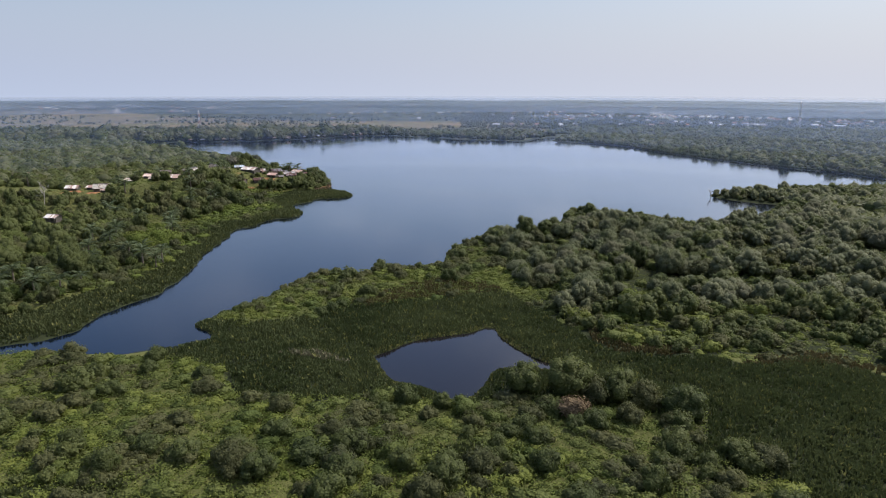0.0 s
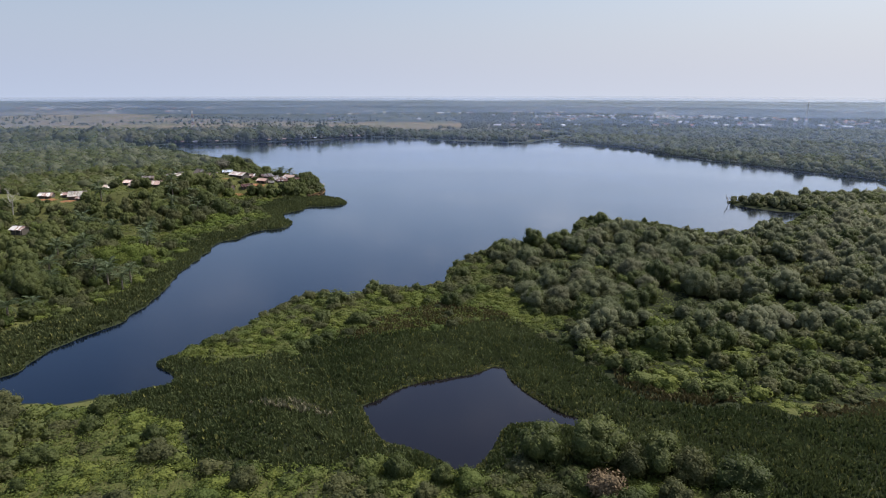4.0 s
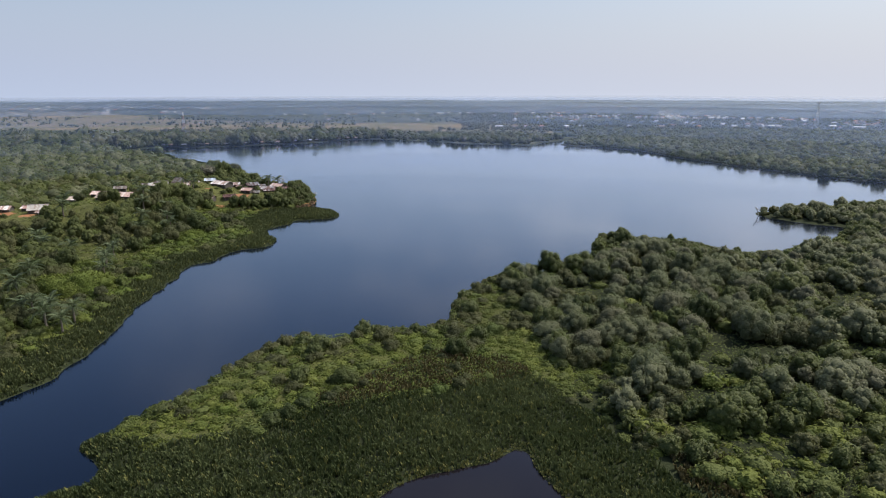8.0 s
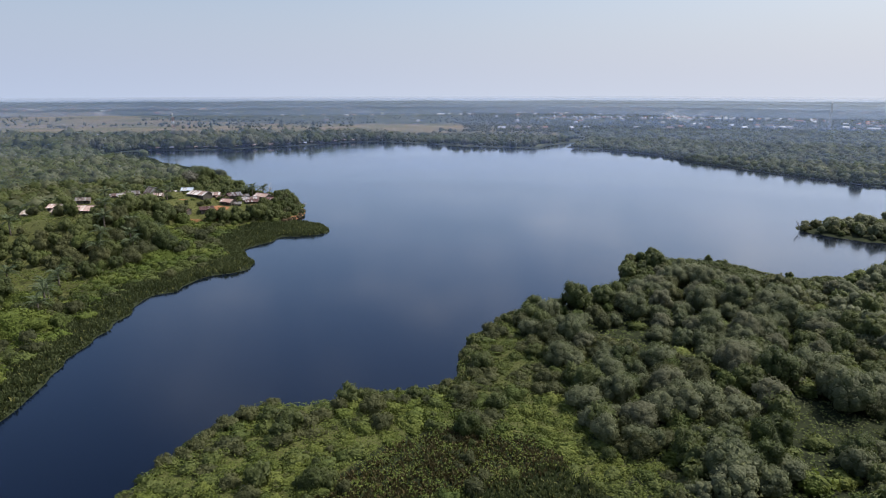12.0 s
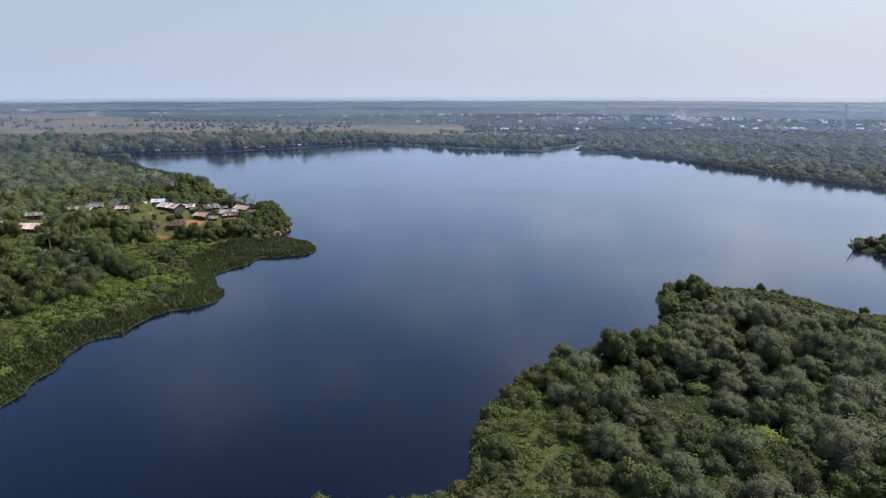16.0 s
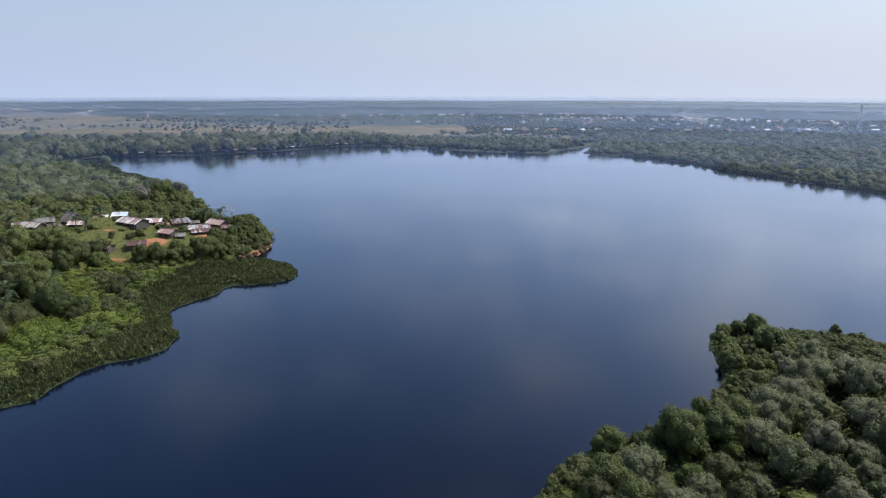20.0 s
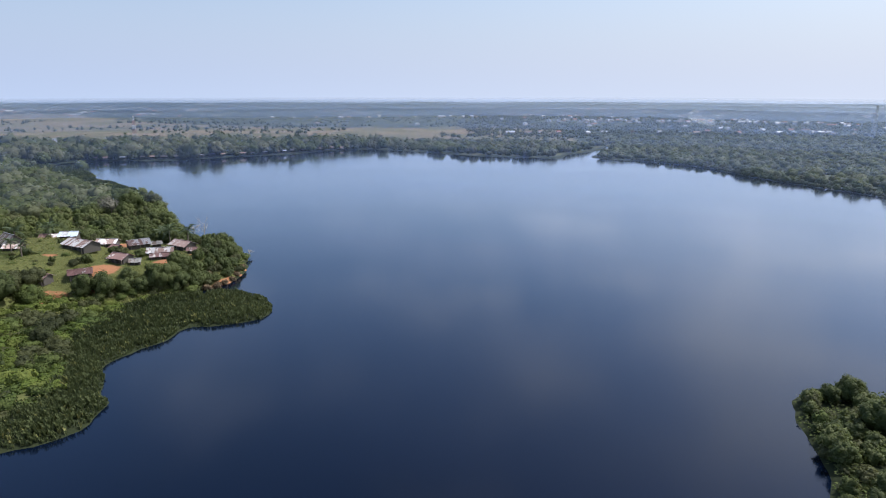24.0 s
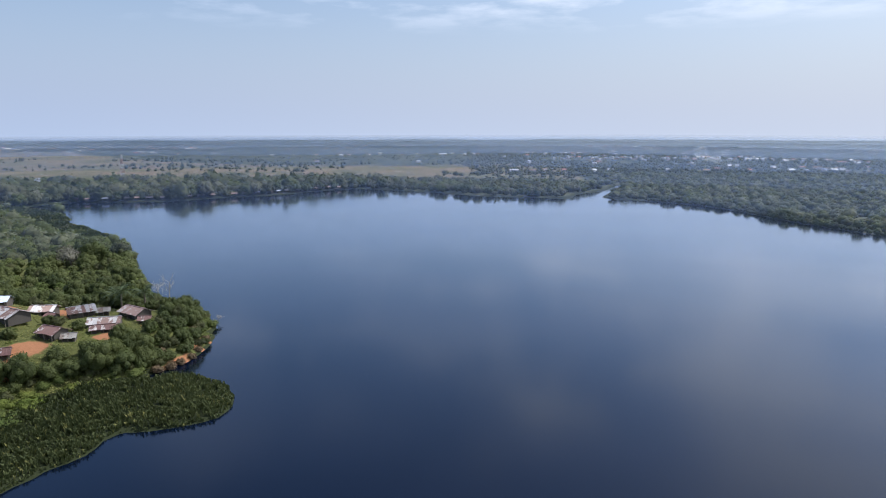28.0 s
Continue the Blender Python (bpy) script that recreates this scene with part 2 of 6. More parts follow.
ZINC = sheet_material("zinc_sheet", (0.32, 0.32, 0.335), (0.50, 0.50, 0.51), (0.15, 0.09, 0.08), 0.30)
RUSTED = sheet_material("rusted_sheet", (0.14, 0.068, 0.064), (0.095, 0.046, 0.044), (0.48, 0.46, 0.46), 0.08)
MIXED_SHEET = sheet_material("patched_sheet", (0.28, 0.265, 0.27), (0.40, 0.385, 0.385), (0.20, 0.13, 0.12), 0.40)
GREY_SHEET = sheet_material("weathered_sheet", (0.19, 0.185, 0.18), (0.30, 0.29, 0.275), (0.12, 0.09, 0.075), 0.25)
BLUE_SHEET = sheet_material("bluish_sheet", (0.34, 0.42, 0.52), (0.42, 0.48, 0.56), (0.25, 0.25, 0.26), 0.15)


def plain_material(name, a, b, scale, rough, relief=0.02, metal=0.0):
    m, n, l = material(name)
    f = noise_node(n, l, scale, 5, position(n))
    obj = n.new("ShaderNodeObjectInfo")
    col = mixed(n, l, f, a, b)
    col = mixed(n, l, ranged(n, l, obj.outputs["Random"], 0, 1, 0, 0.35), col, tuple(0.6 * v for v in a))
    finish(n, l, col, rough, bumped(n, l, f, 0.5, relief), metal)
    return m


PLANK = plain_material("weathered_plank", (0.055, 0.047, 0.040), (0.13, 0.115, 0.10), 4.0, 0.85)
DARK = plain_material("dark_doorway_board", (0.030, 0.024, 0.020), (0.06, 0.05, 0.04), 3.0, 0.9)
WALL_PALE = plain_material("pale_render", (0.42, 0.40, 0.37), (0.56, 0.54, 0.50), 0.7, 0.85)
TILE_RED = plain_material("red_tile", (0.26, 0.10, 0.06), (0.38, 0.17, 0.10), 0.8, 0.75)
TILE_BROWN = plain_material("brown_roof", (0.16, 0.10, 0.075), (0.26, 0.18, 0.13), 0.8, 0.75)
ROOF_PALE = plain_material("pale_roof", (0.42, 0.43, 0.45), (0.64, 0.64, 0.64), 0.6, 0.5)
ROOF_GREY = plain_material("grey_roof", (0.24, 0.25, 0.27), (0.40, 0.41, 0.43), 0.6, 0.6)
STEEL = plain_material("galvanised_steel", (0.52, 0.52, 0.53), (0.66, 0.66, 0.66), 1.0, 0.5, 0.0, 0.3)


def painted_haze_material(name, amount, full, top, low, tint):
    """Imitates thin sunlit haze on a tinted sheet: mostly clear, fading out upwards."""
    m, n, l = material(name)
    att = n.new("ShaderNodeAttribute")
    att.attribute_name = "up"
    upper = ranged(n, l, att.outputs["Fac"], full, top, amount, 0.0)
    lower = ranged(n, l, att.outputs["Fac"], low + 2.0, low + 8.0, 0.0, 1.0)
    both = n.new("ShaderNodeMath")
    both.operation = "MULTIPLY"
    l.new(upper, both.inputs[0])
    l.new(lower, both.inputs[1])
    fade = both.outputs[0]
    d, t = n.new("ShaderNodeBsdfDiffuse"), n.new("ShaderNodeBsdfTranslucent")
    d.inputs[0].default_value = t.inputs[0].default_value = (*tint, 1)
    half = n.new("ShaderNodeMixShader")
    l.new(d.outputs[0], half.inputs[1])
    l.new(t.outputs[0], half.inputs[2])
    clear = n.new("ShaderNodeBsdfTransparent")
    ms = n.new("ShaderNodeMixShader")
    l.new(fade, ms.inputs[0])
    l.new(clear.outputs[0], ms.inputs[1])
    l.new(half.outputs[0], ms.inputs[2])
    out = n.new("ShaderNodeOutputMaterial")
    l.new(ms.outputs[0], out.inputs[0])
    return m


# ---- plan: shorelines in metres ----
WEST_SHORE = [(-112, 126), (-99, 134), (-91, 141), (-90, 158), (-86, 167), (-85, 177), (-87, 198), (-90, 208), (-92, 229),
              (-93, 240), (-94, 253), (-90, 257), (-88, 270), (-79, 277), (-78, 282), (-79, 289), (-86, 300), (-88.5, 305), (-86.5, 310.5), (-82.5, 317),
              (-81.3, 320), (-81.5, 324.5), (-75, 326.5), (-69, 330), (-66, 334), (-66, 339), (-68.5, 344), (-74, 349.5), (-81, 351), (-91, 350)]
CAPE_SHORE = [(-88, 354), (-84, 364), (-85, 374), (-88, 382), (-94, 393), (-104, 402), (-120, 414), (-140, 443), (-160, 475),
              (-185, 510), (-208, 533), (-228, 550), (-250, 568), (-258, 581), (-275, 600), (-290, 618), (-322, 628)]
FAR_SHORE = [(-316, 660), (-284, 670), (-247, 682), (-217, 711), (-180, 739), (-156, 775), (-124, 797), (-66, 776), (-16, 745),
             (33, 735), (53, 731), (65, 764), (83, 788), (100, 812), (116, 856), (122, 852), (106, 808), (90, 768), (84, 738)]
EAST_SHORE = [(118, 714), (141, 690), (156, 660), (166, 615), (185, 570), (209, 523), (228, 489), (248, 467), (263, 436),
              (290, 425), (330, 420), (330, 408), (290, 406), (250, 398), (200, 384), (160, 370), (140, 365), (126, 361),
              (123, 354), (127, 345), (136, 336), (148, 328), (140, 318), (132, 306), (118, 292), (100, 283)]
HEAD_SHORE = [(86, 281), (80, 287), (72, 297), (58, 301), (43, 300), (39, 295), (36, 283), (33, 271), (21, 256), (13, 252),
              (9, 248), (2, 245), (-4, 236), (-9, 225), (-11, 215), (-11, 208), (-18, 202), (-28, 199), (-38, 195), (-44, 195)]
SOUTH_SHORE = [(-49, 189), (-53, 176), (-55, 168), (-60, 160), (-63, 152), (-65, 148), (-58, 141), (-61, 137), (-70, 133),
               (-75, 131), (-85, 131), (-90, 133), (-99, 128), (-112, 120)]
POND_SHORE = [(-21, 134), (-19, 136), (-13, 143), (-2, 148), (2, 152), (4, 151), (5, 146), (9, 139), (13, 134), (21, 129),
              (17, 128), (11, 130), (4, 129), (2, 124), (0, 119), (-3, 115), (-6, 117), (-11, 121), (-16, 123), (-19, 129)]


def shoreline(points, step=2.5, wobble=0.5):
    """A closed spline through the points, roughened a little."""
    p = np.array(points, float)
    out = []
    for i in range(len(p)):
        a, b, c, d = p[i - 1], p[i], p[(i + 1) % len(p)], p[(i + 2) % len(p)]
        k = max(2, int(np.linalg.norm(c - b) / step))
        for t in np.arange(k) / k:
            out.append(0.5 * (2 * b + (c - a) * t + (2 * a - 5 * b + 4 * c - d) * t ** 2 + (3 * b - a - 3 * c + d) * t ** 3))
    out = np.array(out)
    for q in out:
        v = noise.noise_vector(Vector((q[0] * 0.22, q[1] * 0.22, 3.0)))
        q += np.array((v.x, v.y)) * wobble * 1.6
    return out


LAKE = shoreline(WEST_SHORE + CAPE_SHORE + FAR_SHORE + EAST_SHORE + HEAD_SHORE + SOUTH_SHORE, 2.0, 0.85)
SMALL = shoreline(POND_SHORE, 1.5, 0.25)


def inside(poly, x, y):
    if len(x) * len(poly) < 3000000:
        x0, y0 = poly[:, 0], poly[:, 1]
        x1, y1 = np.roll(x0, -1), np.roll(y0, -1)
        slope = (x1 - x0) / np.where(y1 == y0, 1.0, y1 - y0)
        cut = ((y0 > y[:, None]) != (y1 > y[:, None])) & (x[:, None] < slope * (y[:, None] - y0) + x0)
        return cut.sum(1) % 2 == 1
    res = np.zeros(len(x), bool)
    a, b = poly, np.roll(poly, -1, 0)
    for (x0, y0), (x1, y1) in zip(a, b):
        if y0 != y1:
            c = (y0 > y) != (y1 > y)
            res ^= c & (x < (x1 - x0) * (y - y0) / (y1 - y0) + x0)
    return res


def edge_distance(poly, x, y):
    if len(x) * len(poly) < 3000000:
        a = poly
        e = np.roll(poly, -1, 0) - a
        dx, dy = x[:, None] - a[None, :, 0], y[:, None] - a[None, :, 1]
        t = np.clip((dx * e[:, 0] + dy * e[:, 1]) / np.maximum((e * e).sum(1), 1e-9), 0, 1)
        return np.sqrt(((dx - t * e[:, 0]) ** 2 + (dy - t * e[:, 1]) ** 2).min(1)) if len(x) else np.zeros(0)
    best = np.full(len(x), 1e12)
    a, b = poly, np.roll(poly, -1, 0)
    for (x0, y0), (x1, y1) in zip(a, b):
        dx, dy = x1 - x0, y1 - y0
        t = np.clip(((x - x0) * dx + (y - y0) * dy) / max(dx * dx + dy * dy, 1e-9), 0, 1)
        np.minimum(best, (x - x0 - t * dx) ** 2 + (y - y0 - t * dy) ** 2, out=best)
    return np.sqrt(best)


def shore(x, y):
    """Metres from the nearest water's edge: above zero on land, below in water."""
    x, y = np.asarray(x, float), np.asarray(y, float)
    s = np.full(len(x), 300.0)
    near = (x > -460) & (x < 460) & (y > 30) & (y < 1000)
    xs, ys = x[near], y[near]
    d = edge_distance(LAKE, xs, ys)
    d = np.where(inside(LAKE, xs, ys), -d, d)
    e = edge_distance(SMALL, xs, ys)
    e = np.where(inside(SMALL, xs, ys), -e, e)
    s[near] = np.minimum(d, e)
    return s


# zones of the plan
REED_WEST = np.array([(-125, 118), (-118, 142), (-107, 152), (-102, 168), (-97, 190), (-99, 218), (-104, 240), (-105, 252), (-103, 261), (-98, 270),
                      (-93, 279), (-91, 287), (-92, 295), (-97, 303), (-101, 313), (-103, 325), (-103, 336), (-98, 342), (-93, 346), (-80, 352), (-55, 352), (-55, 318), (-76, 150)], float)
MARSH = np.array([(-66, 153), (-53, 148), (-39, 154), (-30, 162), (-16, 168), (-6, 173), (3, 178), (6, 178), (9.5, 173), (12, 168), (17, 160), (18.6, 155), (22.5, 149), (24, 144),
                  (29, 137), (38, 135), (46, 138), (52, 132.5), (58, 133), (66, 138), (70, 134), (78, 128), (90, 125), (130, 118), (130, 60), (48, 60), (46, 84), (42, 94), (39, 97.5),
                  (33, 96), (28, 99), (36, 105), (38.5, 112), (33, 118), (21, 121), (11, 116), (6, 121), (0, 113), (-13, 115), (-25, 114), (-34, 112), (-42, 113), (-47, 123), (-56, 127), (-66, 128)], float)
REED_SMALL = [np.array([(-62, 84), (-48, 88), (-50, 70), (-60, 70)], float), np.array([(-7, 98), (1, 100), (2, 84), (-6, 80)], float),
              np.array([(-14, 200), (-8, 205), (-5, 226), (3, 242), (-8, 240), (-14, 215)], float)]
SEDGE = np.array([(-33, 165), (-24, 175), (-19, 183), (-11, 187), (2, 185), (7, 178), (1, 174), (-7, 171), (-14, 169), (-22, 166), (-29, 161)], float)
SEDGE_EAST = np.array([(25, 150), (31, 152), (37, 150), (42, 145), (45, 139), (38, 136), (29, 138), (25, 144)], float)
SCRUB_SOUTH = np.array([(-130, 131), (-66, 128), (-57, 128), (-48, 123), (-43, 114), (-34, 113), (-13, 116), (0, 113), (6, 121), (11, 116), (21, 121), (33, 118), (38.5, 112), (36, 105),
                        (29, 99.5), (33, 96.5), (39, 97.5), (42, 94), (44, 84), (46, 60), (-130, 60)], float)
SCRUB_STRIP = np.array([(-66, 151), (-53, 147.5), (-39, 153), (-30, 161), (-14, 167), (3, 177), (6, 177), (12, 170), (24, 170), (16, 190), (20, 205), (14, 225), (16, 240), (4, 248), (-14, 210), (-45, 200)], float)
WOOD_HEAD = np.array([(2, 246), (4, 226), (10, 206), (9, 190), (17, 178), (13, 169), (20, 160), (24, 151), (27, 143), (38, 138), (50, 139), (66, 140), (90, 130), (130, 121), (330, 107),
                      (330, 330), (150, 330), (135, 310), (118, 291), (104, 284), (96, 264), (62, 271), (51, 286), (50, 301), (36, 301), (30, 270)], float)
CREEPER_TIP = np.array([(52, 302), (51, 287), (62, 272), (95, 265), (102, 283), (86, 281), (80, 288), (74, 300)], float)
WOOD_TIP = np.array([(122, 360), (122, 350), (150, 328), (160, 318), (330, 318), (330, 408), (250, 400), (190, 382)], float)
YARD = np.array([(-96, 372), (-96, 360), (-104, 352), (-108, 343), (-118, 338), (-130, 341), (-142, 328), (-150, 302), (-200, 285), (-205, 312), (-168, 330), (-156, 372),
                 (-148, 386), (-124, 384)], float)
YARD_FRONT = np.array([(-118, 338), (-120, 330), (-112, 326), (-104, 338), (-108, 343)], float)

RIDGE = [(-88, 372, 4.6), (-104, 365, 5.6), (-122, 362, 6.2), (-142, 358, 8.6), (-152, 335, 9.2), (-152, 312, 9.8), (-180, 302, 5.5), (-200, 285, 5.0), (-260, 330, 5.0)]


def height(x, y, s):
    x, y = np.asarray(x, float), np.asarray(y, float)
    hill = np.zeros(len(x))
    for (x0, y0, h0), (x1, y1, h1) in zip(RIDGE, RIDGE[1:]):
        dx, dy = x1 - x0, y1 - y0
        t = np.clip(((x - x0) * dx + (y - y0) * dy) / (dx * dx + dy * dy), 0, 1)
        d = np.hypot(x - x0 - t * dx, y - y0 - t * dy)
        hill = np.maximum(hill, (h0 + (h1 - h0) * t) * np.exp(-(np.maximum(d - 11, 0) / 17.0) ** 2))
    # the plateau falls away to the reed edge
    ramp = np.clip((s - 0.5) / 9.0, 0, 1)
    front = np.clip(edge_signed(REED_WEST, x, y) / 12.0, 0, 1)
    hill = hill * np.minimum(ramp, front)
    bump = 0.25 * np.sin(x * 0.55 + np.sin(y * 0.31) * 2) * np.sin(y * 0.48 + np.sin(x * 0.23) * 2)
    roll = 2.0 * np.sin(x * 0.006 + 1) * np.sin(y * 0.005) + 2.0
    roll = roll * np.clip((y - 900) / 500, 0, 1)
    land = np.clip(s * 0.3, 0, 0.45) + np.clip(s / 8, 0, 1) * (0.25 + bump) + hill + roll
    # the far land sinks gently towards the north-west
    d, az = np.hypot(x, y), np.arctan2(x, np.maximum(y, 1.0))
    land = land - 1.24 * np.clip(0.0018 - 0.0075 * az, 0, 0.0066) * np.maximum(d - 1000, 0) * (y > 0)
    return np.where(s > 0, land, np.maximum(s * 0.35, -2.5))


def edge_signed(poly, x, y):
    """Metres outside the polygon (0 within)."""
    d = np.full(len(x), 100.0)
    lo, hi = poly.min(0) - 40, poly.max(0) + 40
    near = (x > lo[0]) & (x < hi[0]) & (y > lo[1]) & (y < hi[1])
    if near.any():
        e = edge_distance(poly, x[near], y[near])
        d[near] = np.where(inside(poly, x[near], y[near]), 0.0, e)
    return d


# ---- mesh helpers ----
def mesh_from(name, v, tri, mats, mat_index=None, tint=None, smooth=False, normals=None):
    me = bpy.data.meshes.new(name)
    v, tri = np.asarray(v, np.float32), np.asarray(tri, np.int32)
    me.vertices.add(len(v))
    me.vertices.foreach_set("co", v.ravel())
    me.loops.add(tri.size)
    me.loops.foreach_set("vertex_index", tri.ravel())
    me.polygons.add(len(tri))
    me.polygons.foreach_set("loop_start", np.arange(0, tri.size, 3, dtype=np.int32))
    me.polygons.foreach_set("loop_total", np.full(len(tri), 3, np.int32))
    for m in mats:
        me.materials.append(m)
    if mat_index is not None:
        me.polygons.foreach_set("material_index", np.asarray(mat_index, np.int32))
    me.polygons.foreach_set("use_smooth", np.full(len(tri), smooth))
    if tint is not None:
        a = me.attributes.new("tint", "FLOAT", "POINT")
        a.data.foreach_set("value", np.asarray(tint, np.float32))
    me.update(calc_edges=True)
    me.validate()
    if normals is not None:
        me.polygons.foreach_set("use_smooth", np.full(len(tri), True))
        me.normals_split_custom_set_from_vertices(np.asarray(normals, np.float32))
    return me


def part(name, data, parent=None, label="", m=None):
    ob = new(name, data)
    if parent is not None:
        ob.parent = parent
    if m is not None:
        ob.matrix_basis = m
    if label:
        ob["label"] = label
    return ob


_b = bmesh.new()
bmesh.ops.create_icosphere(_b, subdivisions=1, radius=1.0)
ICO_V = np.array([v.co[:] for v in _b.verts])
ICO_T = np.array([[v.index for v in f.verts] for f in _b.faces])
_b.free()


def joined(pieces):
    """Joins (v, tri, mat) pieces into one."""
    vs, ts, ms, k = [], [], [], 0
    for v, t, m in pieces:
        vs.append(v)
        ts.append(t + k)
        ms.append(np.full(len(t), m) if np.isscalar(m) else m)
        k += len(v)
    return np.concatenate(vs), np.concatenate(ts), np.concatenate(ms)


def leaves(centre, normal, size, r):
    """Small bent leaf sprays: two triangles each, round the given places."""
    n = len(centre)
    normal = normal / np.maximum(np.linalg.norm(normal, axis=1, keepdims=True), 1e-6)
    ref = r.normal(size=(n, 3))
    u = np.cross(normal, ref)
    u /= np.maximum(np.linalg.norm(u, axis=1, keepdims=True), 1e-6)
    w = np.cross(normal, u)
    a = (size * r.uniform(0.6, 1.3, n))[:, None]
    b = a * r.uniform(0.5, 0.9, n)[:, None]
    v = np.stack([centre - u * a, centre + u * a * 0.6 - w * b, centre + u * a * 0.5 + w * b], 1).reshape(-1, 3)
    tri = np.arange(n * 3).reshape(-1, 3)
    return v, tri


def crown(r, rx, rz, base, lobes, count, size, low=-0.35, core=0.93):
    """A broad-leaved crown: lobes of different size, covered with leaf sprays, over a leafy heart.
    Gives vertices, triangles and the rounded normals of the foliage mass."""
    cs, rs = [], []
    for i in range(lobes):
        a = i * 2.4 + r.uniform(-0.5, 0.5)
        if lobes <= 3:
            d = math.sqrt((i + 0.3) / lobes) * 0.5
            cs.append((math.cos(a) * d * rx, math.sin(a) * d * rx, base + rz * (0.3 + r.uniform(0.0, 0.2))))
            rs.append(rx * r.uniform(0.5, 0.8))
        elif i == 0:
            cs.append((0.0, 0.0, base + rz * 0.5))
            rs.append(rx * r.uniform(0.62, 0.72))
        else:
            up = 1 - 1.15 * (i - 0.5) / (lobes - 1) + r.uniform(-0.12, 0.12)
            flat = math.sqrt(max(0.05, 1 - min(up, 1) ** 2))
            d = r.uniform(0.5, 0.72)
            cs.append((math.cos(a) * d * flat * rx, math.sin(a) * d * flat * rx, base + rz * 0.5 + d * up * rz * 0.75))
            rs.append(rx * r.uniform(0.2, 0.38))
    cs, rs = np.array(cs), np.array(rs)
    pick = r.choice(lobes, int(count * 1.8), p=rs ** 2 / np.sum(rs ** 2))
    d = r.normal(size=(len(pick), 3))
    d /= np.linalg.norm(d, axis=1, keepdims=True)
    keep = d[:, 2] > low
    d, pick = d[keep], pick[keep]
    squash = np.array((1, 1, min(1.15, rz / rx * 1.1)))
    pos = cs[pick] + d * squash * (rs[pick] * r.uniform(0.84, 1.22, len(pick)))[:, None]
    buried = np.zeros(len(pos), bool)
    for c, q in zip(cs, rs):
        buried |= np.linalg.norm((pos - c) / squash, axis=1) < q * 0.8
    pos, d = pos[~buried][:count], d[~buried][:count]
    v, t = leaves(pos, d + r.normal(scale=0.55, size=d.shape) + np.array((0, 0, 0.2)), size, r)
    heart = np.array((0, 0, base + rz * 0.3))

    def rounded(p, lobe):
        out = p - heart
        out /= np.maximum(np.linalg.norm(out, axis=1, keepdims=True), 1e-6)
        n = 0.72 * lobe + 0.35 * out
        return n / np.maximum(np.linalg.norm(n, axis=1, keepdims=True), 1e-6)

    nrm = rounded(v, np.repeat(d, 3, axis=0))
    face = np.cross(v[t[:, 1]] - v[t[:, 0]], v[t[:, 2]] - v[t[:, 0]])
    face /= np.maximum(np.linalg.norm(face, axis=1, keepdims=True), 1e-9)
    back = np.sum(face * nrm[t[:, 0]], axis=1) < 0
    t[back], face[back] = t[back][:, ::-1], -face[back]
    nrm = nrm + 0.8 * np.repeat(face, 3, axis=0)
    nrm /= np.linalg.norm(nrm, axis=1, keepdims=True)
    out, ns = [(v, t, 0)], [nrm]
    for c, q in zip(cs, rs):
        jag = ICO_V * (1 + r.uniform(-0.15, 0.12, (len(ICO_V), 1)))
        out.append((c + jag * squash * q * core, ICO_T, 0))
        ns.append(rounded(out[-1][0], ICO_V))
    v, t, _ = joined(out)
    return v, t, np.concatenate(ns)


def tube(points, radii, sides=6):
    """A tapered limb along points."""
    v, t = [], []
    for p, q in zip(points, radii):
        for k in range(sides):
            a = 2 * math.pi * k / sides
            v.append((p[0] + math.cos(a) * q, p[1] + math.sin(a) * q, p[2]))
    for i in range(len(points) - 1):
        for k in range(sides):
            a, b = i * sides + k, i * sides + (k + 1) % sides
            t += [(a, b, b + sides), (a, b + sides, a + sides)]
    return np.array(v, float), np.array(t)


def limb(p0, p1, r0, r1, r, bend=0.12, sides=5, n=4):
    p0, p1 = np.array(p0, float), np.array(p1, float)
    off = r.normal(size=3) * np.linalg.norm(p1 - p0) * bend
    pts = [p0 + (p1 - p0) * t + off * math.sin(t * math.pi) for t in np.linspace(0, 1, n)]
    return (*tube(pts, np.linspace(r0, r1, n), sides), 0)


def trunk_mesh(name, r, h, rx, radius, bark=None):
    pieces = [limb((0, 0, -0.5), (r.uniform(-0.3, 0.3), r.uniform(-0.3, 0.3), h), radius, radius * 0.6, r, 0.04, 6, 3)]
    for i in range(3):
        a = i * 2.1 + r.uniform(0, 1)
        pieces.append(limb((0, 0, h * 0.8), (math.cos(a) * rx * 0.6, math.sin(a) * rx * 0.6, h * 1.5), radius * 0.5, radius * 0.15, r, 0.1, 4, 3))
    v, t, m = joined(pieces)
    return mesh_from(name, v, t, [bark or BARK])


